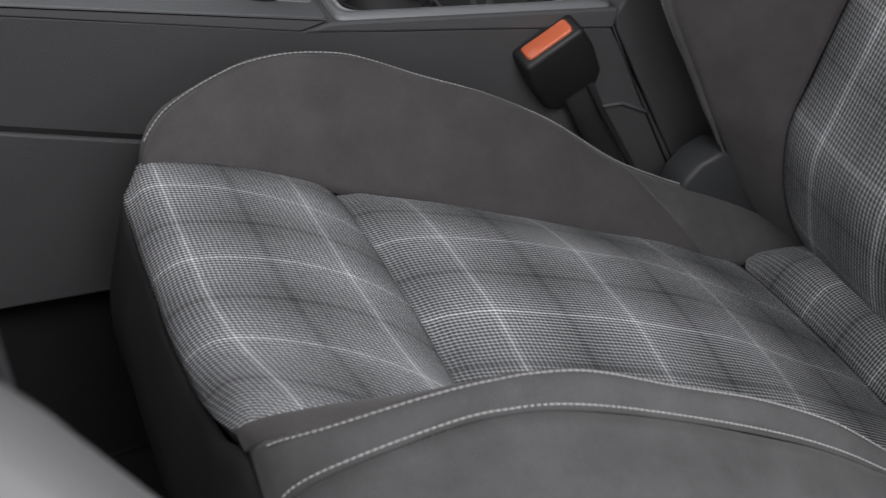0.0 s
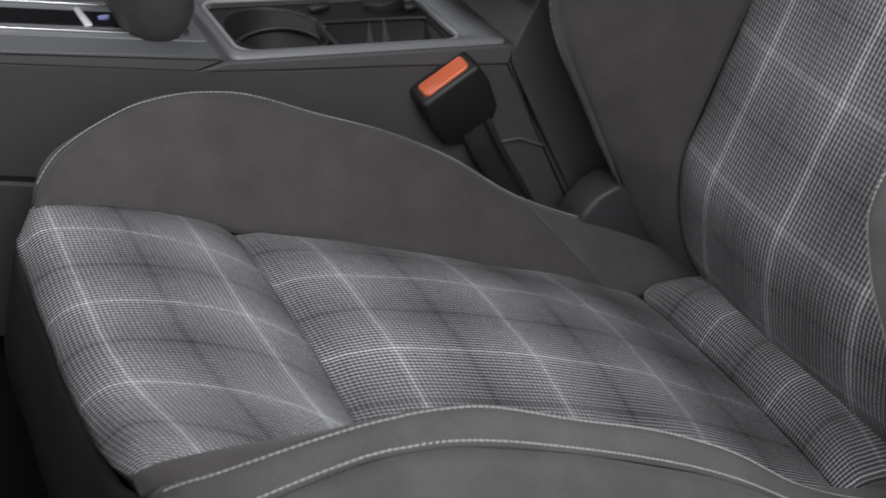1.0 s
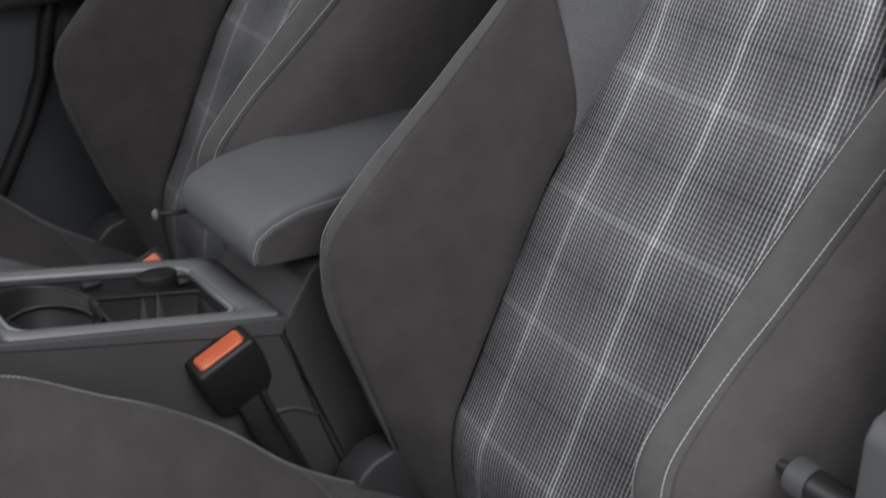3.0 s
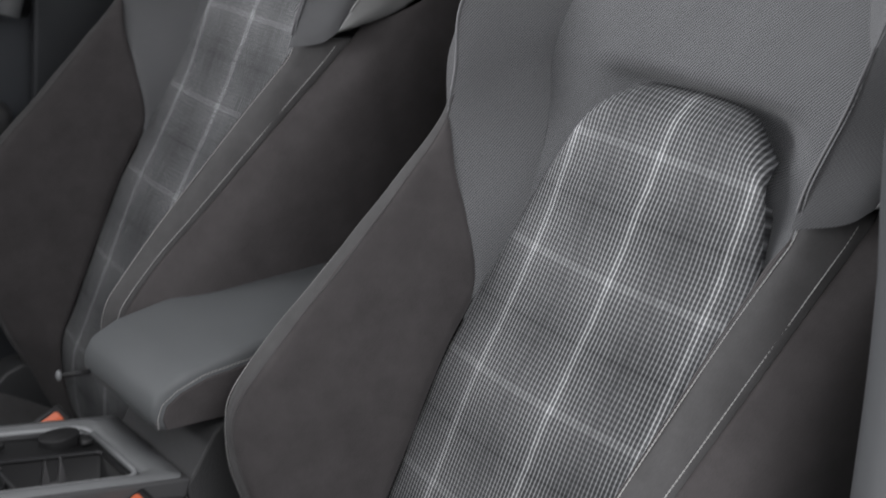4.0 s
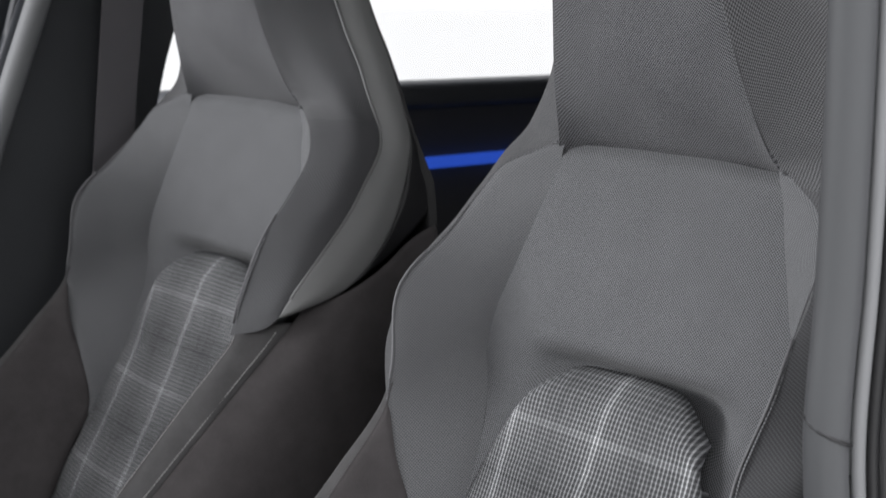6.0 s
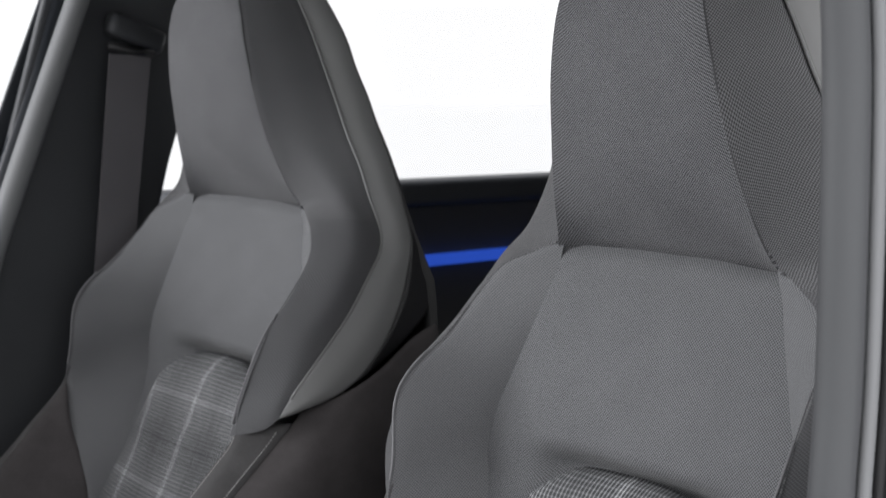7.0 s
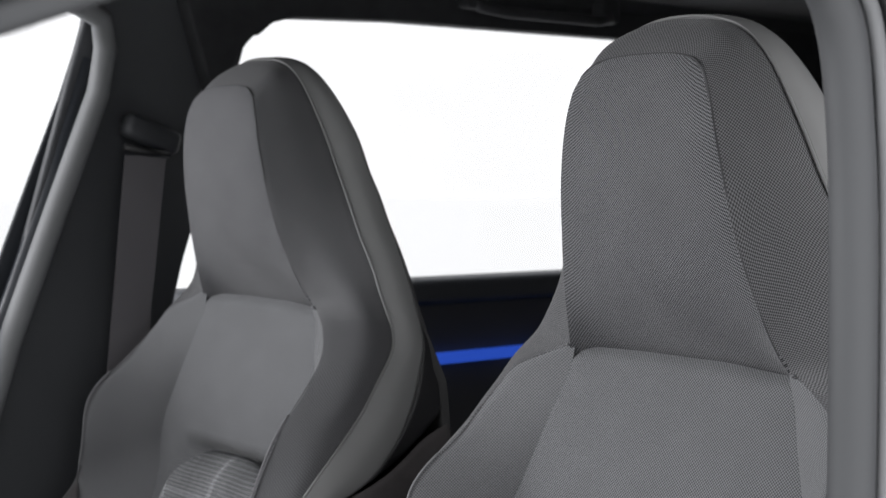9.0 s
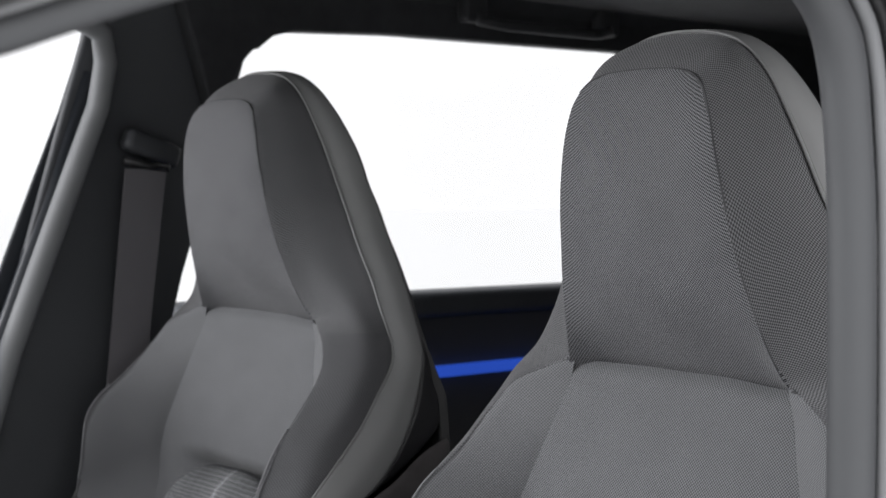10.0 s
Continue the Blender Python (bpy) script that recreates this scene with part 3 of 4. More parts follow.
    for sd in (1, -1):
        def inner(u, z):
            e, r = at_height(EDGE, z, sd), at_height(RIDGE, z, sd)
            m = ((e[0] + r[0]) / 2, (e[1] + r[1]) / 2 + sd * .006, z)
            return across([e, m, r], u)

        def tongue(u):
            return .575 + .182 * u ** .7

        def lower(u, v):
            return inner(u, .10 + (tongue(u) - .10) * v)

        def shoulder(u, v):
            # from the panel crease forward to the ridge seam; a tongue runs down beside the plaid
            z0 = tongue(u)
            z = z0 + (1.0095 - z0) * v
            e, r = wing_edge(z, sd), at_height(RIDGE, z, sd)
            m = ((e[0] + r[0]) / 2 - .002, (e[1] + r[1]) / 2 + sd * .004, z)
            return across([e, m, r], u)
        part("backrest_bolster", quilt(grid_of(lower, 18, 80), (0, .3, 0, .3), groove=.004, wide=.006, thick=.002, out=(-.4, -sd * .9, 0), puff=.003), SUEDE, seat, "dark suede-look side bolster")
        wing = grid_of(shoulder, 30, 80)
        part("shoulder_wing", quilt(wing, (0, .5, .7, 0), groove=.003, wide=.005, thick=.0015, out=(-.6, -sd * .5, 0), uvs=cloth(wing, (-.8, sd * .6, 0), (0, 0, 1)), soft=True), WEAVE_WING, seat, "grey woven cloth shoulder wing")

        def strip(u, v):
            z = .10 + .675 * v
            a, b = at_height(RIDGE, z, sd), at_height(RIDGE2, z, sd)
            m = (a[0] * .7 + b[0] * .3 - .005, sd * .2215, z)
            return across([a, m, b], u)

        def flank(u, v):
            zt = spline([(0, .80), (.25, .80), (.5, .81), (.7, .832), (.85, .858), (1, .872)])(u)[0]
            z = .10 + (zt - .10) * v
            return across([at_height(RIDGE2, z, sd), at_height(FLANK, z, sd), at_height(REAR, z, sd)], u)
        strip_ob = part("bolster_strip", quilt(grid_of(strip, 10, 90), (.4, .4, 0, .8), groove=.003, wide=.004, thick=.0015, out=(-1, 0, 0)), SUEDE_GREY, seat, "grey strip between two rows of pale stitching")
        part("bolster_side", quilt(grid_of(flank, 30, 90), (.6, 0, 0, .6), groove=.003, wide=.006, thick=.0015, out=(0, sd, 0)), SUEDE, seat, "grey cloth bolster side")
        for u in ((.88,) if sd > 0 else (.12, .88)):
            pts = [Vector(strip(u, .06 + .93 * k / 159)) + Vector((-.0002, 0, 0)) for k in range(160)]
            part("stitching", stitches(pts), THREAD, strip_ob, "pale stitching")

    # upper panel between the shoulders
    def panel(u, v):
        a = 2 * u - 1
        z = .56 + .448 * v
        e = wing_edge(z)
        t = min(1.0, max(0.0, (.826 - z) / .030))
        q = min(1.0, max(0.0, (z - .752) / .034))
        dip = .034 * t * t * (3 - 2 * t) * q * q * (3 - 2 * q) * math.exp(-(abs(a - .03) / .60) ** 6)
        low = .014 * max(0.0, min(1.0, (.77 - z) / .05))
        roll = .014 * max(0.0, (v - .965) / .035) ** 2
        return (e[0] + .004 * (1 - a * a) + roll + dip + low * (1 - abs(a) ** (2.2 if a < 0 else 4)), e[1] * a, z + .003 * (1 - a * a) * v ** 8)
    middle = grid_of(panel, 44, 84)
    part("upper_panel", quilt(middle, (0, 0, 0, .4), groove=.003, wide=.005, thick=.004, out=(-1, 0, 0), puff=.003, soft=True, uvs=upright(middle)), WEAVE, seat, "grey woven cloth upper panel")

    part("seam_roll", smooth(tube([np.array(panel(.04 + .92 * k / 40, .992)) + np.array((.010, 0, -.006)) for k in range(41)], .0065, 8)), WEAVE_DARK, seat, "dark cloth tucked into the seam")
    # headrest
    front, flankc, band, back = arch(ARCH_FRONT), arch(ARCH_SIDE), arch(ARCH_BAND), arch(ARCH_BACK)

    HEAD = spline([(.98, .129, .879), (1.0, .126, .872), (1.012, .126, .864), (1.032, .120, .855), (1.06, .114, .845), (1.11, .104, .829), (1.168, .094, .816), (1.206, .087, .812), (1.25, .077, .812), (1.268, .068, .815), (1.282, .064, .818)])

    def head(u, v):
        a = 1 - 2 * u
        z = .985 + (1.282 - .014 * abs(a) ** 4.5 - .985) * v
        w = HEAD(z)
        return (w[1] - .007 * (1 - a * a) * math.sin(math.pi * min(1.0, v)) + (.002 if a < 0 else -.001) * abs(a) ** 6 + .034 * (1 - a ** 6) * math.exp(-((z - 1.0) / .052) ** 2), w[0] * a * (1 + .07 * max(0.0, 1 - max(0.0, z - .995) / .02) + (.02 if a > 0 else 0.0) * min(1.0, 4 * v)), z)
    part("headrest_front", quilt(grid_of(head, 34, 50), (0, .2, .5, .5), groove=.0025, wide=.004, thick=.006, out=(-1, 0, 0), soft=True), WEAVE_DARK, seat, "dark grey woven headrest front")

    def sides(u, v):
        return across([front(v), flankc(v), band(v)], u)
    cover = grid_of(sides, 30, 180)
    side_cover = part("headrest_side", quilt(cover, (.5, .7, .3, .3), groove=.0025, wide=.004, thick=.0015, out=(-1, 0, 0), uvs=drape(cover), soft=True), WEAVE_SIDE, seat, "dark grey woven head and shoulder cover")
    # the cloth is finer and smoother below the head
    side_cover.data.materials.append(WEAVE_SHOULDER)
    for f in side_cover.data.polygons:
        if sum(side_cover.data.vertices[k].co.z for k in f.vertices) / len(f.vertices) < 1.0:
            f.material_index = 1

    part("headrest_seam", smooth(tube([front(.43 + .325 * k / 119) + np.array((.0008, 0, .0012) if k < 50 else (.0022, 0, -.0006)) for k in range(120)], .0011, 6)), SEAM, seat, "dark seam round the headrest front")

    def shell(u, v):
        a, b = band(v), back(v)
        w = min(1.0, float(np.linalg.norm(np.array(a) - np.array(b))) / .045)
        c = ((a[0] + b[0]) / 2, (a[1] + b[1]) / 2 * (1 + .025 * w), (a[2] + b[2]) / 2 + .002 * w)
        return across([a, c, b], u)
    bandp = part("shell_band", quilt(grid_of(shell, 12, 160), (.2, .2, .4, .4), groove=.003, wide=.005, thick=.002, out=(-.3, 0, .3)), BAND, seat, "smooth grey band round the seat shell")
    part("piping", tube([band(.02 + .96 * k / 119) for k in range(120)], .0016, 6), BAND, bandp)
    # thin pale tubes stand in for light on the wing's front fold
    for a, b in ((.012, .105), (.895, .988)):
        part("wing_fold_light", smooth(tube([front(a + (b - a) * k / 59) for k in range(60)], .0014, 6)), FOLD_LIGHT, seat, "pale tube for the lit fold of the shoulder wing")

    # dark edge of the shell behind the band
    def shell_edge(u, v):
        a = np.array(back(v))
        k = min(1.0, max(0.0, (1.0 - a[2]) / .07)) * min(1.0, max(0.0, (a[2] - .81) / .10))
        b = a + np.array((.004 + .040 * k, -a[1] * (.06 - .03 * k), -.004 - .02 * k))
        return across([a, (a + b) / 2 + np.array((.002, 0, .001)), b], u)
    part("shell_edge", quilt(grid_of(lambda u, v: shell_edge(u, .04 + .92 * v), 8, 150), (0, 0, 0, 0), thick=.002, out=(0, 0, .3)), RUBBER_BLACK, seat, "black edge of the seat shell")

    # back shell closes the seat behind
    def rear(u, v):
        a = 1 - 2 * u
        if v <= .6:
            z = .06 + (.93 - .06) * v / .6
            y, x = REAR(z)
            return (x + .03 * (1 - a * a), y * a, z)
        l = back(.16 + .34 * (v - .6) / .4)
        k = (v - .6) / .4
        return (l[0] + .012 * (1 - k) ** 2 - .002 + .03 * (1 - a * a) * (1 - k), l[1] * a * .985, max(l[2], .93))
    part("back_shell", quilt(grid_of(rear, 24, 80), (0, 0, 0, 0), thick=.01, out=(1, 0, 0)), BLACK, seat, "black plastic back shell")
    # recline knob
    disc = lambda r: [(.5545 + r * math.cos(k * math.pi / 16), .5025 + r * math.sin(k * math.pi / 16)) for k in range(32)]
    knob = part("recline_knob", smooth(prism(disc(.0122), "y", -.357, -.303, .0006)), BLACK, seat, "black recline knob")
    part("knob_shaft", smooth(prism(disc(.0045), "y", -.290, -.255, 0)), BLACK, knob)
    part("knob_ring", smooth(prism(disc(.0138), "y", -.306, -.288, .0008)), RUBBER_DARK, knob, "dark grey ring")
    return seat


seat = build_seat()
copy_thing(seat, pose(0.303, 0.708, 0))

# ---------------------------------------------------------------- centre console
def deck(x):
    return .446 - .182 * (x - .197) if x > .19 else .4473 + .285 * (.19 - x)


def build_console():
    con = thing("center_console", "dark grained plastic centre console with open cup holders", "console", at=(.2, .37, 0))
    x0, x1 = -.62, .47
    low = lambda x: .442 + .297 * (.1617 - x)
    # side walls with a sloping top line
    for y, sd in ((.300, -1), (.445, 1)):
        face = y - .006 if sd < 0 else y + .006
        out = [(x0, .29), (-.1435, .243), (.30, .195), (.50, .172), (.55, .14), (.55, .18), (.468, .372), (.45, .3765), (.339, .4015), (.25, .4205), (.17, .440), (x0, low(x0) - .002)]
        part("side_wall", prism(out, "y", y - .006, y + .006, .001), DASH, con, "grained black side wall")
        fr = [(x0, low(x0)), (.1645, .4420), (.190, .4458), (.1905, .4468), (x0, deck(x0) - .0035)]
        part("front_rail", prism(fr, "y", y - .0075, y + .008, .0012), RAIL, con, "smooth dark grey side rail")
        rr = [(.1655, .4405), (.25, .4212), (.339, .4022), (.45, .3772), (.470, .3725), (.476, .392), (.470, deck(.47) - .003), (.192, deck(.192) - .003)]
        part("edge_strip", prism(rr, "y", y - .0082, y + .008, .0025), GRAIN, con, "finely grained edge under the rim")
        lo = [(x0, .285), (-.1435, .24), (-.033, .2275), (.30, .19), (.50, .17), (.50, .20), (.30, .2745), (.0115, .3735), (x0, .3735 + .348 * (.0115 - x0))]
        part("lower_panel", prism(lo, "y", face - .004, face + .004, .0025), DASH, con, "grained lower side panel")
        jt = [(x0, .374 + .348 * (.0115 - x0)), (.0115, .374), (.30, .275), (.30, .279), (.0115, .379), (x0, .379 + .348 * (.0115 - x0))]
        part("wall_joint", prism(jt, "y", face - .0008, face + .0008, 0), BLACK, con, "dark joint line")
    part("tunnel", block(x0, .60, .325, .42, 0, .26, .01), CARPET, con, "black carpeted tunnel")
    part("rear_joint", tube([(.4645, .2938, .389), (.50, .2938, .289), (.546, .2938, .170)], .0012, 6), BLACK, con, "dark joint in the wall")
    # top plates around the holes
    def plate(name, xa, xb, ya, yb, mat, t=.006, lift=0.0, label=""):
        b = prism(rounded(xa, xb, ya, yb, .006, 3), "z", -t, 0, .0015)
        for v in b.verts:
            v.co.z += deck(v.co.x) + lift
        return part(name, b, mat, con, label)
    plate("front_plate", x0, .1905, .296, .452, SATIN_DARK, label="satin grey shifter surround")
    plate("plate_gap", .1885, .200, .297, .451, RAIL, lift=-.004)
    plate("shift_surround", x0 + .01, .1893, .331, .412, SATIN, lift=.0012, label="pale satin inset around the shifter")

    def ring(name, outer, inner, z_out, z_in, mat, label=""):
        bm = bmesh.new()
        rows = []
        for pts, dz in ((outer, -.02), (outer, z_out), ([(a[0] * .35 + b[0] * .65, a[1] * .35 + b[1] * .65) for a, b in zip(outer, inner)], z_out + .001), (inner, z_in), (inner, -.03)):
            rows.append([bm.verts.new((x, y, deck(x) + dz)) for x, y in pts])
        n = len(outer)
        for a, b in zip(rows, rows[1:]):
            for k in range(n):
                bm.faces.new((a[k], a[(k + 1) % n], b[(k + 1) % n], b[k])).smooth = True
        bmesh.ops.recalc_face_normals(bm, faces=bm.faces[:])
        return part(name, bm, mat, con, label)
    ring("cup_rim", rounded(.1985, .470, .296, .452, .008, 6), rounded(.211, .431, .313, .438, .016, 6), 0, -.006, SATIN, "satin grey cup holder rim")

    def tray(name, holes, z, mat):
        # flat inlay with the wells cut out, laid in strips
        bm = bmesh.new()
        xs = [.209 + .225 * k / 75 for k in range(76)]
        for xa, xb in zip(xs, xs[1:]):
            ys = [.311 + .129 * k / 43 for k in range(44)]
            for ya, yb in zip(ys, ys[1:]):
                cx, cy = (xa + xb) / 2, (ya + yb) / 2
                if any(h(cx, cy) for h in holes):
                    continue
                bm.faces.new([bm.verts.new((x, y, deck(x) + z)) for x, y in ((xa, ya), (xb, ya), (xb, yb), (xa, yb))])
        bmesh.ops.remove_doubles(bm, verts=bm.verts[:], dist=1e-5)
        bmesh.ops.solidify(bm, geom=bm.faces[:], thickness=.004)
        return part(name, bm, mat, con)
    cup = lambda x, y: ((x - .264) / .050) ** 2 + ((y - .371) / .058) ** 2 < 1
    box = lambda x, y: .308 < x < .424 and .314 < y < .387
    gap = lambda x, y: .264 < x < .32 and .316 < y < .371
    tray("tray_inlay", (cup, box, gap), -.010, BLACK)

    def well(name, outline, depth, mat=BLACK):
        bm = bmesh.new()
        top = [bm.verts.new((x, y, deck(x) - .009)) for x, y in outline]
        cx = sum(x for x, y in outline) / len(outline)
        cy = sum(y for x, y in outline) / len(outline)
        bot = [bm.verts.new((cx + .93 * (x - cx), cy + .93 * (y - cy), deck(cx) - depth)) for x, y in outline]
        n = len(outline)
        for k in range(n):
            bm.faces.new((top[k], top[(k + 1) % n], bot[(k + 1) % n], bot[k])).smooth = True
        bm.faces.new(bot)
        bmesh.ops.recalc_face_normals(bm, faces=bm.faces[:])
        bmesh.ops.solidify(bm, geom=bm.faces[:], thickness=.002)
        return part(name, bm, mat, con)
    well("cup_well", [(.264 + .049 * math.cos(t), .371 + .057 * math.sin(t)) for t in [k * math.pi / 16 for k in range(32)]], .085)
    well("tray_well", rounded(.307, .425, .313, .388, .006, 3), .060)
    half = [(.264 + .044 * math.cos(t), .371 + .052 * math.sin(t), deck(.264) - .030) for t in [radians(-60 + 300 * k / 40) for k in range(41)]]
    part("cup_ring", tube(half, .0024, 6), INLAY, con, "grip ring inside the cup holder")
    for nm, pts in (("cup_lip", [(.264 + .0490 * math.cos(k * math.pi / 24), .371 + .0570 * math.sin(k * math.pi / 24)) for k in range(25)]),
                    ("tray_lip", [(x, y) for x, y in rounded(.309, .4235, .3145, .3865, .006, 3)] + [(.4235, .3805)])):
        part(nm, smooth(tube([(x, y, deck(x) - .0095) for x, y in pts], .0024, 6)), RUBBER_BLACK, con)
    inner = rounded(.211, .431, .313, .438, .016, 6)
    # pale tube round the rim's inner edge
    part("rim_edge", smooth(tube([(x, y, deck(x) - .004) for x, y in inner + inner[:1]], .0024, 6)), EDGE_GREY, con, "pale inner edge of the rim")
    part("divider", smooth(block(.306, .312, .314, .372, .355, deck(.31) - .012, .002)), BLACK, con)
    # zigzag plate drawn for a small reflection in the tray
    part("tray_glint", smooth(prism([(.355, .372), (.362, .406), (.366, .378), (.374, .378), (.378, .406), (.385, .372)], "y", .380, .387, .001)), RAIL, con)
    part("switch", smooth(block(.312, .334, .410, .420, deck(.32) - .010, deck(.32) - .002, .003)), BLACK, con)
    part("rotary_cap", smooth(prism([(.392 + .022 * math.cos(k * .314), .416 + .014 * math.sin(k * .314)) for k in range(20)], "z", deck(.392) - .012, deck(.392) + .001, .0012)), BLACK, con, "black round cap")
    part("cap_hinge", smooth(block(.408, .424, .398, .412, deck(.41) - .010, deck(.41) - .001, .004)), BLACK, con)
    # shifter frame with bright edge and screen
    fr = [(-.30, .3425), (.168, .3405), (.1735, .343), (.175, .349), (.175, .399), (.1735, .405), (.168, .4065), (-.30, .4065)]
    part("bright_trim", smooth(tube([(x, y, deck(x) + .0022) for x, y in fr], .0019, 6)), CHROME, con, "bright metal trim")
    screen = plate("shifter_panel", -.30, .160, .3545, .3905, PANEL, lift=.0025, label="gloss black shifter panel")
    part("selector_mark", smooth(prism([(.0868, .352), (.0925, .3505), (.0938, .352), (.0915, .393), (.0890, .3945), (.0862, .393)], "z", deck(.09) + .0015, deck(.09) + .0045, .001)), MARK, screen, "white selector mark")
    part("panel_icon", prism([(.107 + .0065 * math.cos(k * math.pi / 8), .3735 + .0045 * math.sin(k * math.pi / 8)) for k in range(16)], "z", deck(.107) + .0005, deck(.107) + .0036, 0), ICON, screen, "pale blue round symbol")
    # gear knob
    kn = [(.1515, .352, .452), (.1515, .352, .457), (.151, .352, .464), (.1505, .352, .476), (.1475, .352, .500), (.1425, .352, .532), (.137, .352, .560), (.131, .352, .585), (.127, .352, .602), (.125, .352, .609)]
    part("gear_knob", smooth(tube(kn, [.012, .021, .028, .0345, .0395, .043, .0425, .036, .022, .006], 24)), LEATHER, con, "black leather gear knob")
    # vertical joint and rear cover rising to the armrest
    part("rear_cover", prism([(.552, .0), (.80, .0), (.80, .445), (.54, .445), (.513, .441), (.504, .434), (.479, .393), (.472, .385), (.474, .37), (.552, .175)], "y", .294, .449, .003), DASH, con, "black plastic rear cover")
    # low pocket lip on the wall
    part("pocket_lip", smooth(tube([(.440, .2945, .283), (.455, .2925, .2898), (.480, .292, .2877), (.502, .2925, .274), (.510, .2945, .268)], .0022, 8)), GRAIN, con)
    return con


build_console()


def build_armrest():
    arm = thing("armrest", "grey padded centre armrest with pale stitching", "armrest", at=(.6, .37, .42))
    ys, ye = .292, .452
    prof = [(.447, .450), (.437, .460), (.436, .480), (.446, .497), (.475, .510), (.53, .519), (.64, .526), (.80, .528), (.80, .446), (.6, .444)]
    b = prism(prof, "y", ys, ye, .009, 4)
    lid = part("lid", smooth(b), ARM, arm, "padded grey vinyl lid")
    for y in (ys, ye):
        part("stitching", stitches([(.442, y, .456), (.441, y, .466), (.446, y, .481), (.462, y, .492), (.493, y, .502), (.549, y, .507), (.62, y, .510), (.79, y, .512)]), THREAD, lid, "pale stitching")
    for y in (ys + .0015, ye - .0015):
        side = [(.450, .454), (.446, .466), (.451, .479), (.466, .489), (.495, .498), (.55, .503), (.62, .506), (.79, .508), (.79, .452), (.6, .449)]
        part("side_pad", prism(side, "y", y - .004, y + .004, .0015), SUEDE, arm, "dark cloth side of the armrest")
    part("hinge_box", smooth(block(.53, .80, .315, .43, .40, .452, .006)), BLACK, arm)
    # stem added so that the pale button does not float
    part("button_stem", smooth(tube([(.446, .436, .462), (.425, .438, .463), (.407, .4395, .465)], .0028, 8)), BLACK, arm, "thin black stem added to hold the pale button")
    ball = bmesh.new()
    bmesh.ops.create_uvsphere(ball, u_segments=12, v_segments=8, radius=1.0, matrix=Matrix.LocRotScale((.405, .4395, .465), None, (.0035, .004, .006)))
    part("release_button", smooth(ball), SATIN, arm, "small pale release button")
    return arm


build_armrest()


def build_buckle():
    b = thing("seat_belt_buckle", "black seat belt buckle with an orange release button", "belt buckle", "belt buckles", at=(.43, .288, .30))
    m = pose(.394, .284, .384, 14, -25, 0)

    def placed(name, bm, mat, label="", under=None):
        bmesh.ops.transform(bm, matrix=m, verts=bm.verts)
        return part(name, bm, mat, under or b, label)
    body = placed("housing", smooth(prism([(-.033, 0), (.033, 0), (.036, -.03), (.033, -.066), (.022, -.080), (-.022, -.080), (-.033, -.066), (-.036, -.03)], "y", -.019, .0175, .005, 3)), BLACK, "black plastic housing")
    placed("button", smooth(prism(rounded(-.0255, .0255, -.0130, .0055, .004, 4), "z", -.004, .0028, .0020, 4)), ORANGE, "orange release button", body)
    placed("slot", block(-.022, .022, .0085, .0125, -.001, .0008, .0003), RUBBER_BLACK, "", body)
    placed("ridge", smooth(block(-.032, .032, -.0185, -.0165, -.022, -.014, .001)), INLAY, "", body)
    for off, w, nm in ((0, .0125, "strap"), (.0165, .0035, "strap_edge")):
        pts = [(.424, .284, .318), (.436, .283, .285), (.452, .281, .25), (.474, .278, .20), (.488, .276, .15)]
        bm = smooth(tube([(x + off, y, z + off * .4) for x, y, z in pts], w, 12))
        for v in bm.verts:
            v.co.y = .281 + (v.co.y - .281) * (.45 if w > .01 else 1.0)
        part(nm, bm, WEB, b, "black sheathed strap")
    return b


bk = build_buckle()
copy_thing(bk, pose(.433, .483, .305))

# ---------------------------------------------------------------- car body
def structure(name, bm, mat, label, category):
    return tagged(part(name, bm, mat, None), label, category, kind="structure")


structure("ground", block(-60, 60, -60, 60, -.42, -.36, 0), GROUND, "pale seamless studio floor under the car", "ground")
structure("floor", block(-1.2, 2.6, -.40, 1.12, -.03, 0, .004), CARPET, "black carpeted car floor", "floor")
structure("roof", block(.05, 2.7, -.40, 1.08, 1.50, 1.54, .01), LINER, "black fabric car headliner", "ceiling")
structure("wall_rear", block(2.5, 2.6, -.45, 1.17, 0, 1.51, .01), LINER, "dark rear of the cabin", "wall")
structure("wall_front", block(-1.25, -1.15, -.45, 1.17, -.03, .80, .02), BLACK, "dark footwell bulkhead", "wall")

# unseen block ahead of the seats; holds windscreen light back from the footwell
structure("dashboard", smooth(prism([(-1.15, .35), (-.50, .38), (-.38, .50), (-.34, .72), (-.36, .88), (-.44, .93), (-1.15, .95)], "y", -.38, 1.10, .03, 3)), BLACK, "unseen black dashboard block, added to keep light off the footwell", "dashboard")

# far side: door, sill, window, pillar
far = thing("door_far_rear", "dark rear door panel with a blue light strip", "car door", kind="structure", at=(1.4, 1.1, 0))
part("panel", block(.95, 2.3, 1.07, 1.13, .0, .985, .012), DASH, far, "black door panel")
part("sill_rail", smooth(block(.95, 2.3, 1.045, 1.12, .945, .99, .012, 3)), DOOR, far, "dark padded door top")
part("light_strip", smooth(block(.98, 2.3, 1.048, 1.066, .838, .858, .004)), BLUE, far, "glowing blue ambient light strip")
part("armrest_ledge", smooth(block(1.0, 2.2, 1.02, 1.08, .58, .64, .015)), DASH, far)
fd = thing("door_far_front", "dark front door panel behind the far seat", "car door", kind="structure", at=(.2, 1.1, 0))
part("panel", block(-1.1, .74, 1.07, 1.13, .0, 1.0, .015), DOOR, fd, "dark blue-grey door panel")
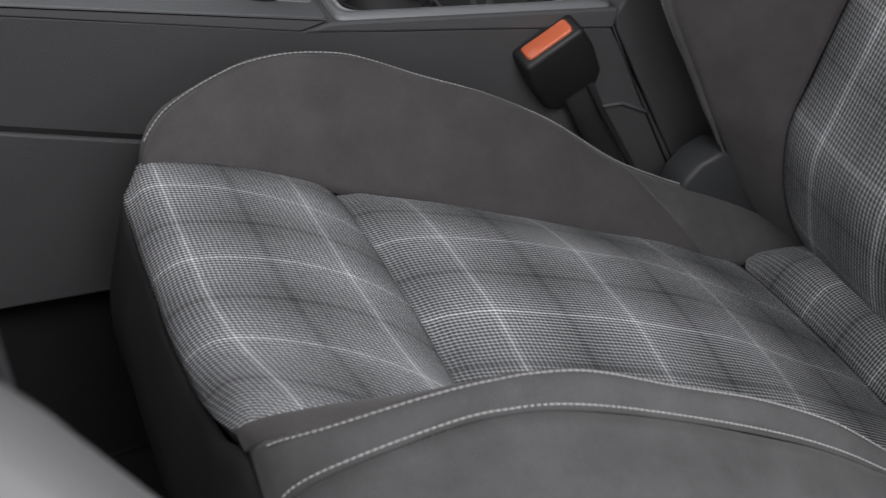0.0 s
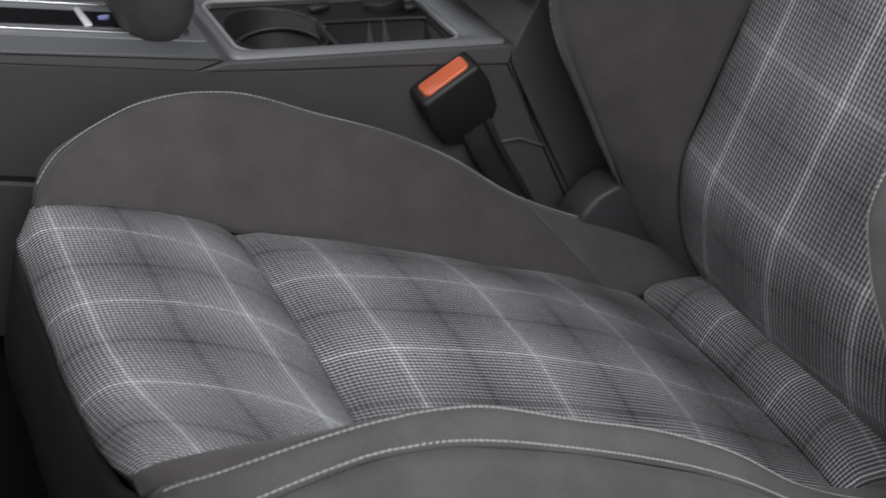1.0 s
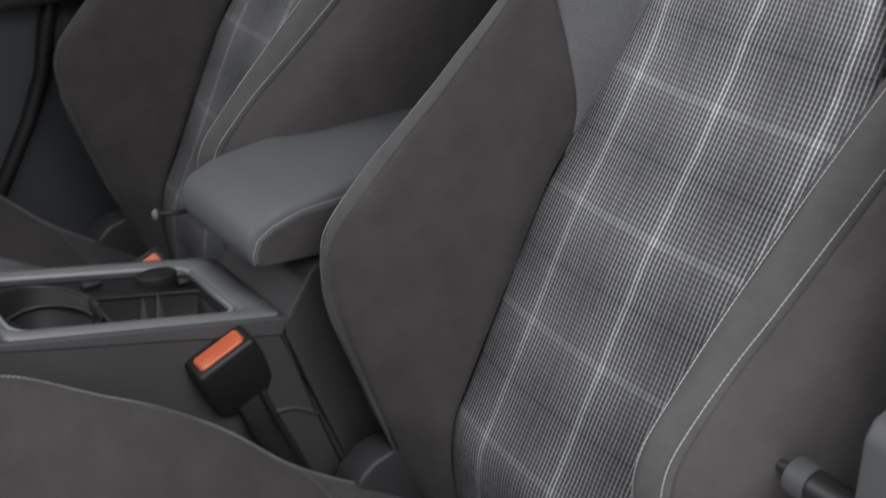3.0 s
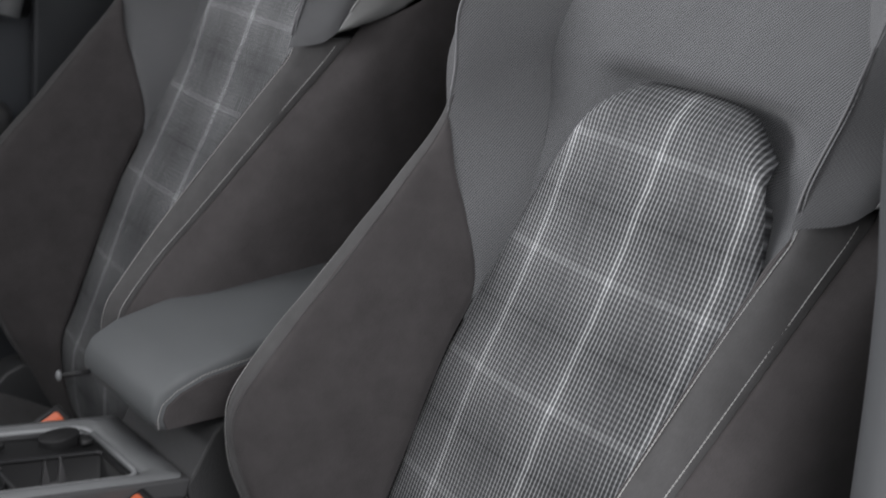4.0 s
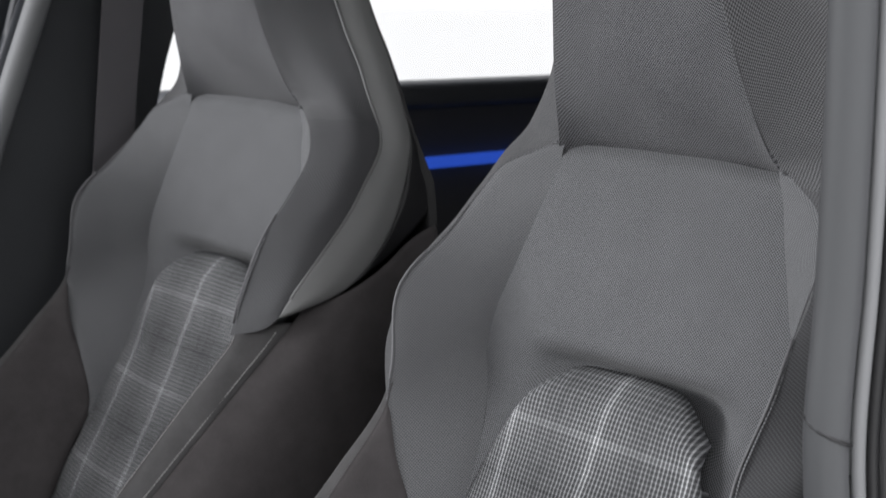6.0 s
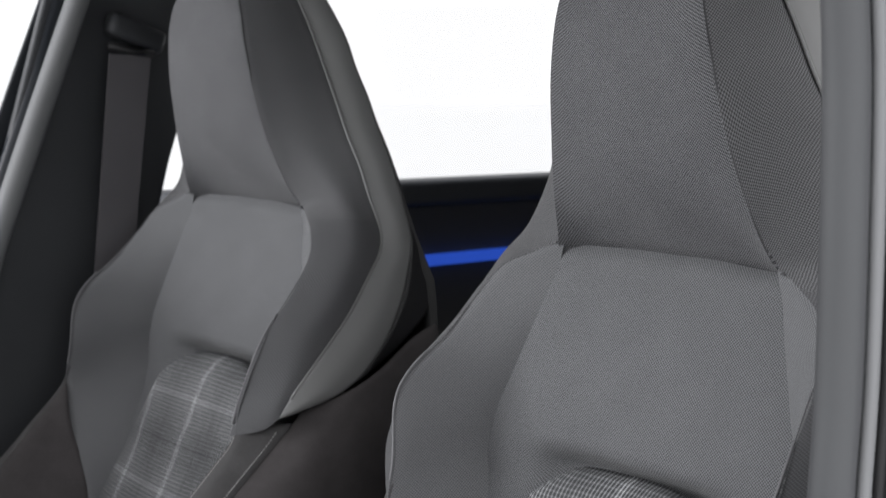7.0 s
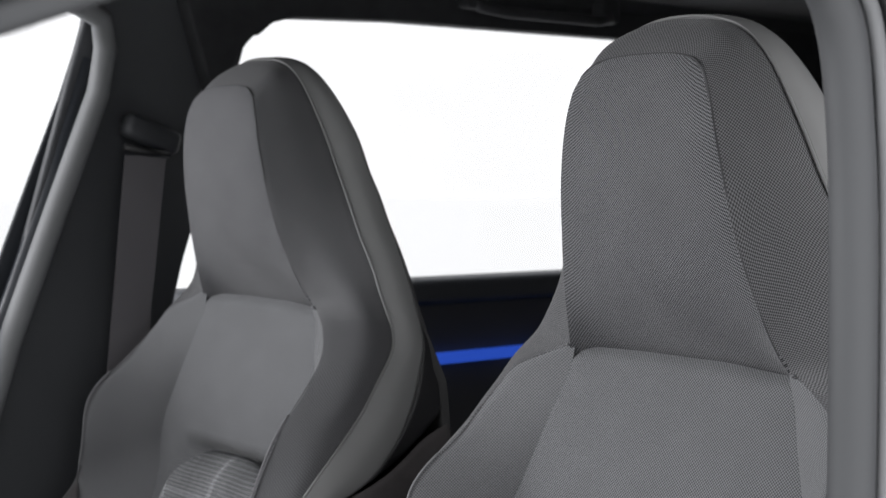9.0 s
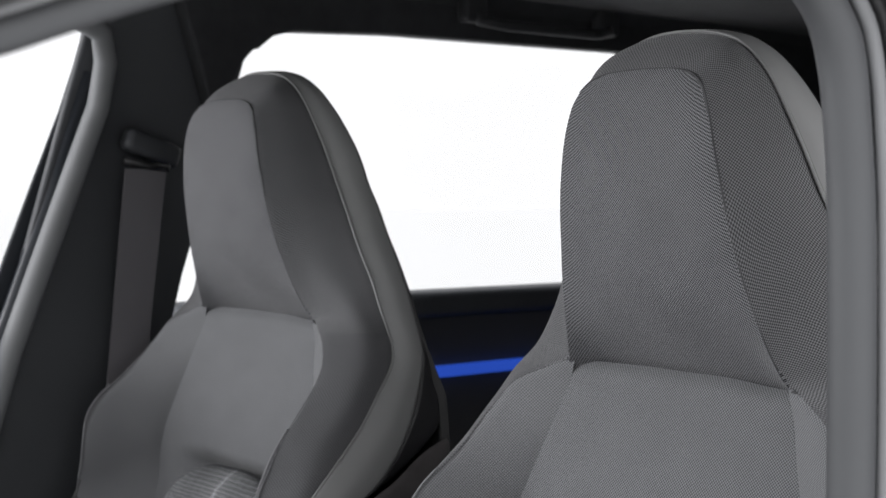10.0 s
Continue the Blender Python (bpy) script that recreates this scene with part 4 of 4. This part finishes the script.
# black tube stands in for the shaded gap between door panel and seat
part("panel_gap_shade", smooth(tube([(.60, 1.055, .80), (.55, 1.055, .62), (.515, 1.055, .497), (.504, 1.055, .436), (.476, 1.055, .367), (.435, 1.055, .291), (.38, 1.055, .20)], .012, 8)), BLACK, fd, "black tube for the shaded gap along the door panel")
part("pull_handle", smooth(tube([(.30, 1.05, .70), (.45, 1.03, .735), (.56, 1.03, .74), (.64, 1.05, .72)], .014, 10)), BLACK, fd, "black pull handle")
part("armrest_ledge", smooth(block(-.6, .60, 1.0, 1.08, .54, .60, .02)), DASH, fd)

# upper frames of the far side
pil = thing("pillar_far", "black B pillar trim with a seat belt", "pillar", kind="structure", at=(.8, 1.06, 0))
part("pillar_trim", prism([(.60, .0), (.98, .0), (.928, .97), (.946, 1.04), (.966, 1.10), (1.005, 1.22), (1.05, 1.36), (1.06, 1.52), (.80, 1.52), (.785, 1.38), (.66, .95)], "y", 1.03, 1.046, .005, 3), TRIM, pil, "black pillar trim")
part("door_seal", smooth(tube([(.60, 1.012, .72), (.655, 1.012, .90), (.667, 1.012, .94), (.735, 1.012, 1.118), (.797, 1.01, 1.282), (.806, 1.005, 1.345), (.795, .995, 1.385), (.74, .985, 1.41), (.4, .985, 1.42)], .0165, 12)), RUBBER, pil, "pale grey rubber door seal")
part("window_post", prism([(.575, .80), (.675, 1.067), (.715, 1.169), (.757, 1.274), (.792, 1.377), (.84, 1.42), (.82, 1.28), (.76, 1.09), (.68, .85)], "y", 1.050, 1.058, .003, 3), GLOSS, pil, "glossy black window post")
part("post_trim", smooth(tube([(.585, 1.035, .76), (.680, 1.035, 1.0), (.742, 1.035, 1.165), (.795, 1.033, 1.33)], .012, 8)), GLOSS, pil)
part("belt_guide", smooth(block(-.048, .048, -.014, .014, -.017, .019, .011, 3, pose(.875, 1.0, 1.225, 0, 18, 6))), TRIM, pil, "black belt guide")
roofr = thing("roof_rail_far", "black roof lining above the far windows", "trim", kind="structure", at=(1.2, 1.0, 1.45))
part("rail", prism([(.93, 1.53), (1.05, 1.445), (1.06, 1.45), (1.10, 1.53)], "x", -.3, 2.5, .004), LINER, roofr)
part("corner_trim", prism([(.98, 1.28), (1.015, 1.335), (1.036, 1.366), (1.052, 1.382), (1.058, 1.381), (1.085, 1.403), (1.121, 1.413), (1.321, 1.423), (1.87, 1.431), (2.0, 1.420), (2.08, 1.30), (2.2, 1.0), (2.5, 1.0), (2.5, 1.53), (.9, 1.53)], "y", 1.0, 1.04, .004), LINER, roofr, "black window surround")
gh = thing("grab_handle", "black folding grab handle on the headliner", "grab handle", at=(1.63, .97, 1.46))
part("bar", smooth(tube([(1.47, .985, 1.485), (1.475, .965, 1.455), (1.53, .958, 1.450), (1.75, .958, 1.452), (1.79, .965, 1.458), (1.795, .985, 1.487)], .010, 10)), LINER, gh)
for x in (1.47, 1.795):
    part("mount", smooth(block(x - .025, x + .025, .965, .995, 1.452, 1.50, .008)), LINER, gh)
belt = thing("seat_belt", "dark grey seat belt webbing hanging beside the pillar", "seat belt", at=(.83, .99, .9))
part("webbing", prism([(.827, 1.195), (.892, 1.195), (.868, .98), (.84, .6), (.78, .6), (.80, .9)], "y", .985, .9875, 0), BELT, belt, "dark grey webbing")
part("guide_loop", smooth(tube([(.825, .985, 1.207), (.86, .978, 1.20), (.895, .985, 1.197)], .006, 8)), BLACK, belt, "black belt loop")

# near side: pillar seal, roof rail, sill
near = thing("pillar_near", "grey B pillar edge with rubber seal by the open door", "pillar", kind="structure", at=(.62, -.37, 0))
pp = [(.60, -.36, .10), (.612, -.36, .50), (.612, -.36, .68), (.604, -.36, .79), (.588, -.36, .89), (.590, -.36, 1.0), (.586, -.36, 1.126), (.580, -.36, 1.20), (.566, -.36, 1.262), (.53, -.36, 1.292), (.45, -.36, 1.30),
      (.30, -.36, 1.285), (.175, -.36, 1.256), (.09, -.36, 1.226), (-.10, -.36, 1.15), (-.45, -.36, .95)]
PS = spline([(i, *p) for i, p in enumerate(pp)])
def seal(dist, r, name, mat, label):
    pts, radii = [], []
    for k in range(150):
        s = 15 * k / 149
        p, q = PS(max(s - .05, 0)), PS(min(s + .05, 15))
        d = Vector(q - p).normalized()
        nrm = Vector((d.z, 0, -d.x))
        slim = 1.0 - .45 * min(1.0, max(0.0, (s - 8.0) / 2.5))
        c = Vector(PS(s)) + nrm * (.77 * dist * slim) + Vector((0, -.64 * dist * slim, 0))
        pts.append(tuple(c))
        radii.append(r * slim)
    part(name, smooth(tube(pts, radii, 12)), mat, near, label)
seal(.014, .014, "pillar_cover", RUBBER_DARK, "soft grey pillar cover")
seal(.0335, .0046, "seal_lip", RUBBER, "pale rubber lip")
seal(.0425, .0040, "seal_gap", BLACK, "black gap of the seal")
seal(.068, .021, "frame_flange", PAINT, "grey painted door frame")
part("cover_joint", tube([(.5995 - .0142 * math.cos(radians(q)), -.369 - .0142 * math.sin(radians(q)), .903 - .0001 * q) for q in range(-60, 121, 12)], .0012, 6), BLACK, near, "dark joint in the cover")
part("lower_trim", smooth(prism([(.505, .0), (.512, .588), (.518, .600), (.530, .604), (.66, .592), (.66, .0)], "y", -.400, -.368, .004, 3)), RUBBER_DARK, near, "grey lower pillar trim with a rounded top")
part("pillar_body", prism([(.68, .0), (.84, .0), (.84, 1.5), (.68, 1.5)], "y", -.44, -.34, .01), BLACK, near, "pillar core")
# unseen wall; its tall rear part is added to cut light from behind
structure("wall_near_rear", prism([(.84, 0), (2.5, 0), (2.5, 1.5), (1.45, 1.5), (1.30, .95), (.84, .95)], "y", -.45, -.38, .01), BLACK, "unseen dark near rear side, raised at the back to block light", "wall")
structure("side_sill", smooth(block(-1.1, .66, -.46, -.36, -.08, .06, .02)), RUBBER_BLACK, "black door sill", "trim")

door = thing("door_near_front", "pale grey painted edge of the open front door", "car door", kind="structure", at=(-.5, -.5, 0))
part("door_skin", smooth(prism([(-.95, -.1), (-.24, -.1), (-.054, .59), (-.071, .672), (-.104, .733), (-.14, .788), (-.30, .845), (-.95, .845)], "y", -.53, -.47, .02, 3)), PAINT, door, "pale grey painted door edge")

# unseen block added inside the door to keep light off the seat front
part("door_blocker", smooth(block(-.95, -.115, -.475, -.40, .02, .845, .02, 3)), BLACK, door, "unseen black block inside the door, added to keep light off the skirt")
# unseen side walls added to block light into the footwell
structure("wall_front_near", smooth(block(-1.2, -.33, -.45, -.385, -.03, 1.0, .02)), BLACK, "unseen dark side wall, added to block light into the footwell", "wall")
structure("wall_front_far", smooth(block(-1.2, -.33, 1.065, 1.13, -.03, 1.0, .02)), BLACK, "unseen dark far side wall, added to block light into the footwell", "wall")

# window panes
for nm, x0, x1, z0, z1 in (("window_1", 1.0, 2.2, .985, 1.475), ("window_2", -.6, .74, .93, 1.42)):
    w = tagged(part(nm, block(x0, x1, 1.088, 1.092, z0, z1, 0), GLASS, None), "clear side window glass", "window", kind="structure")
    w.visible_shadow = False
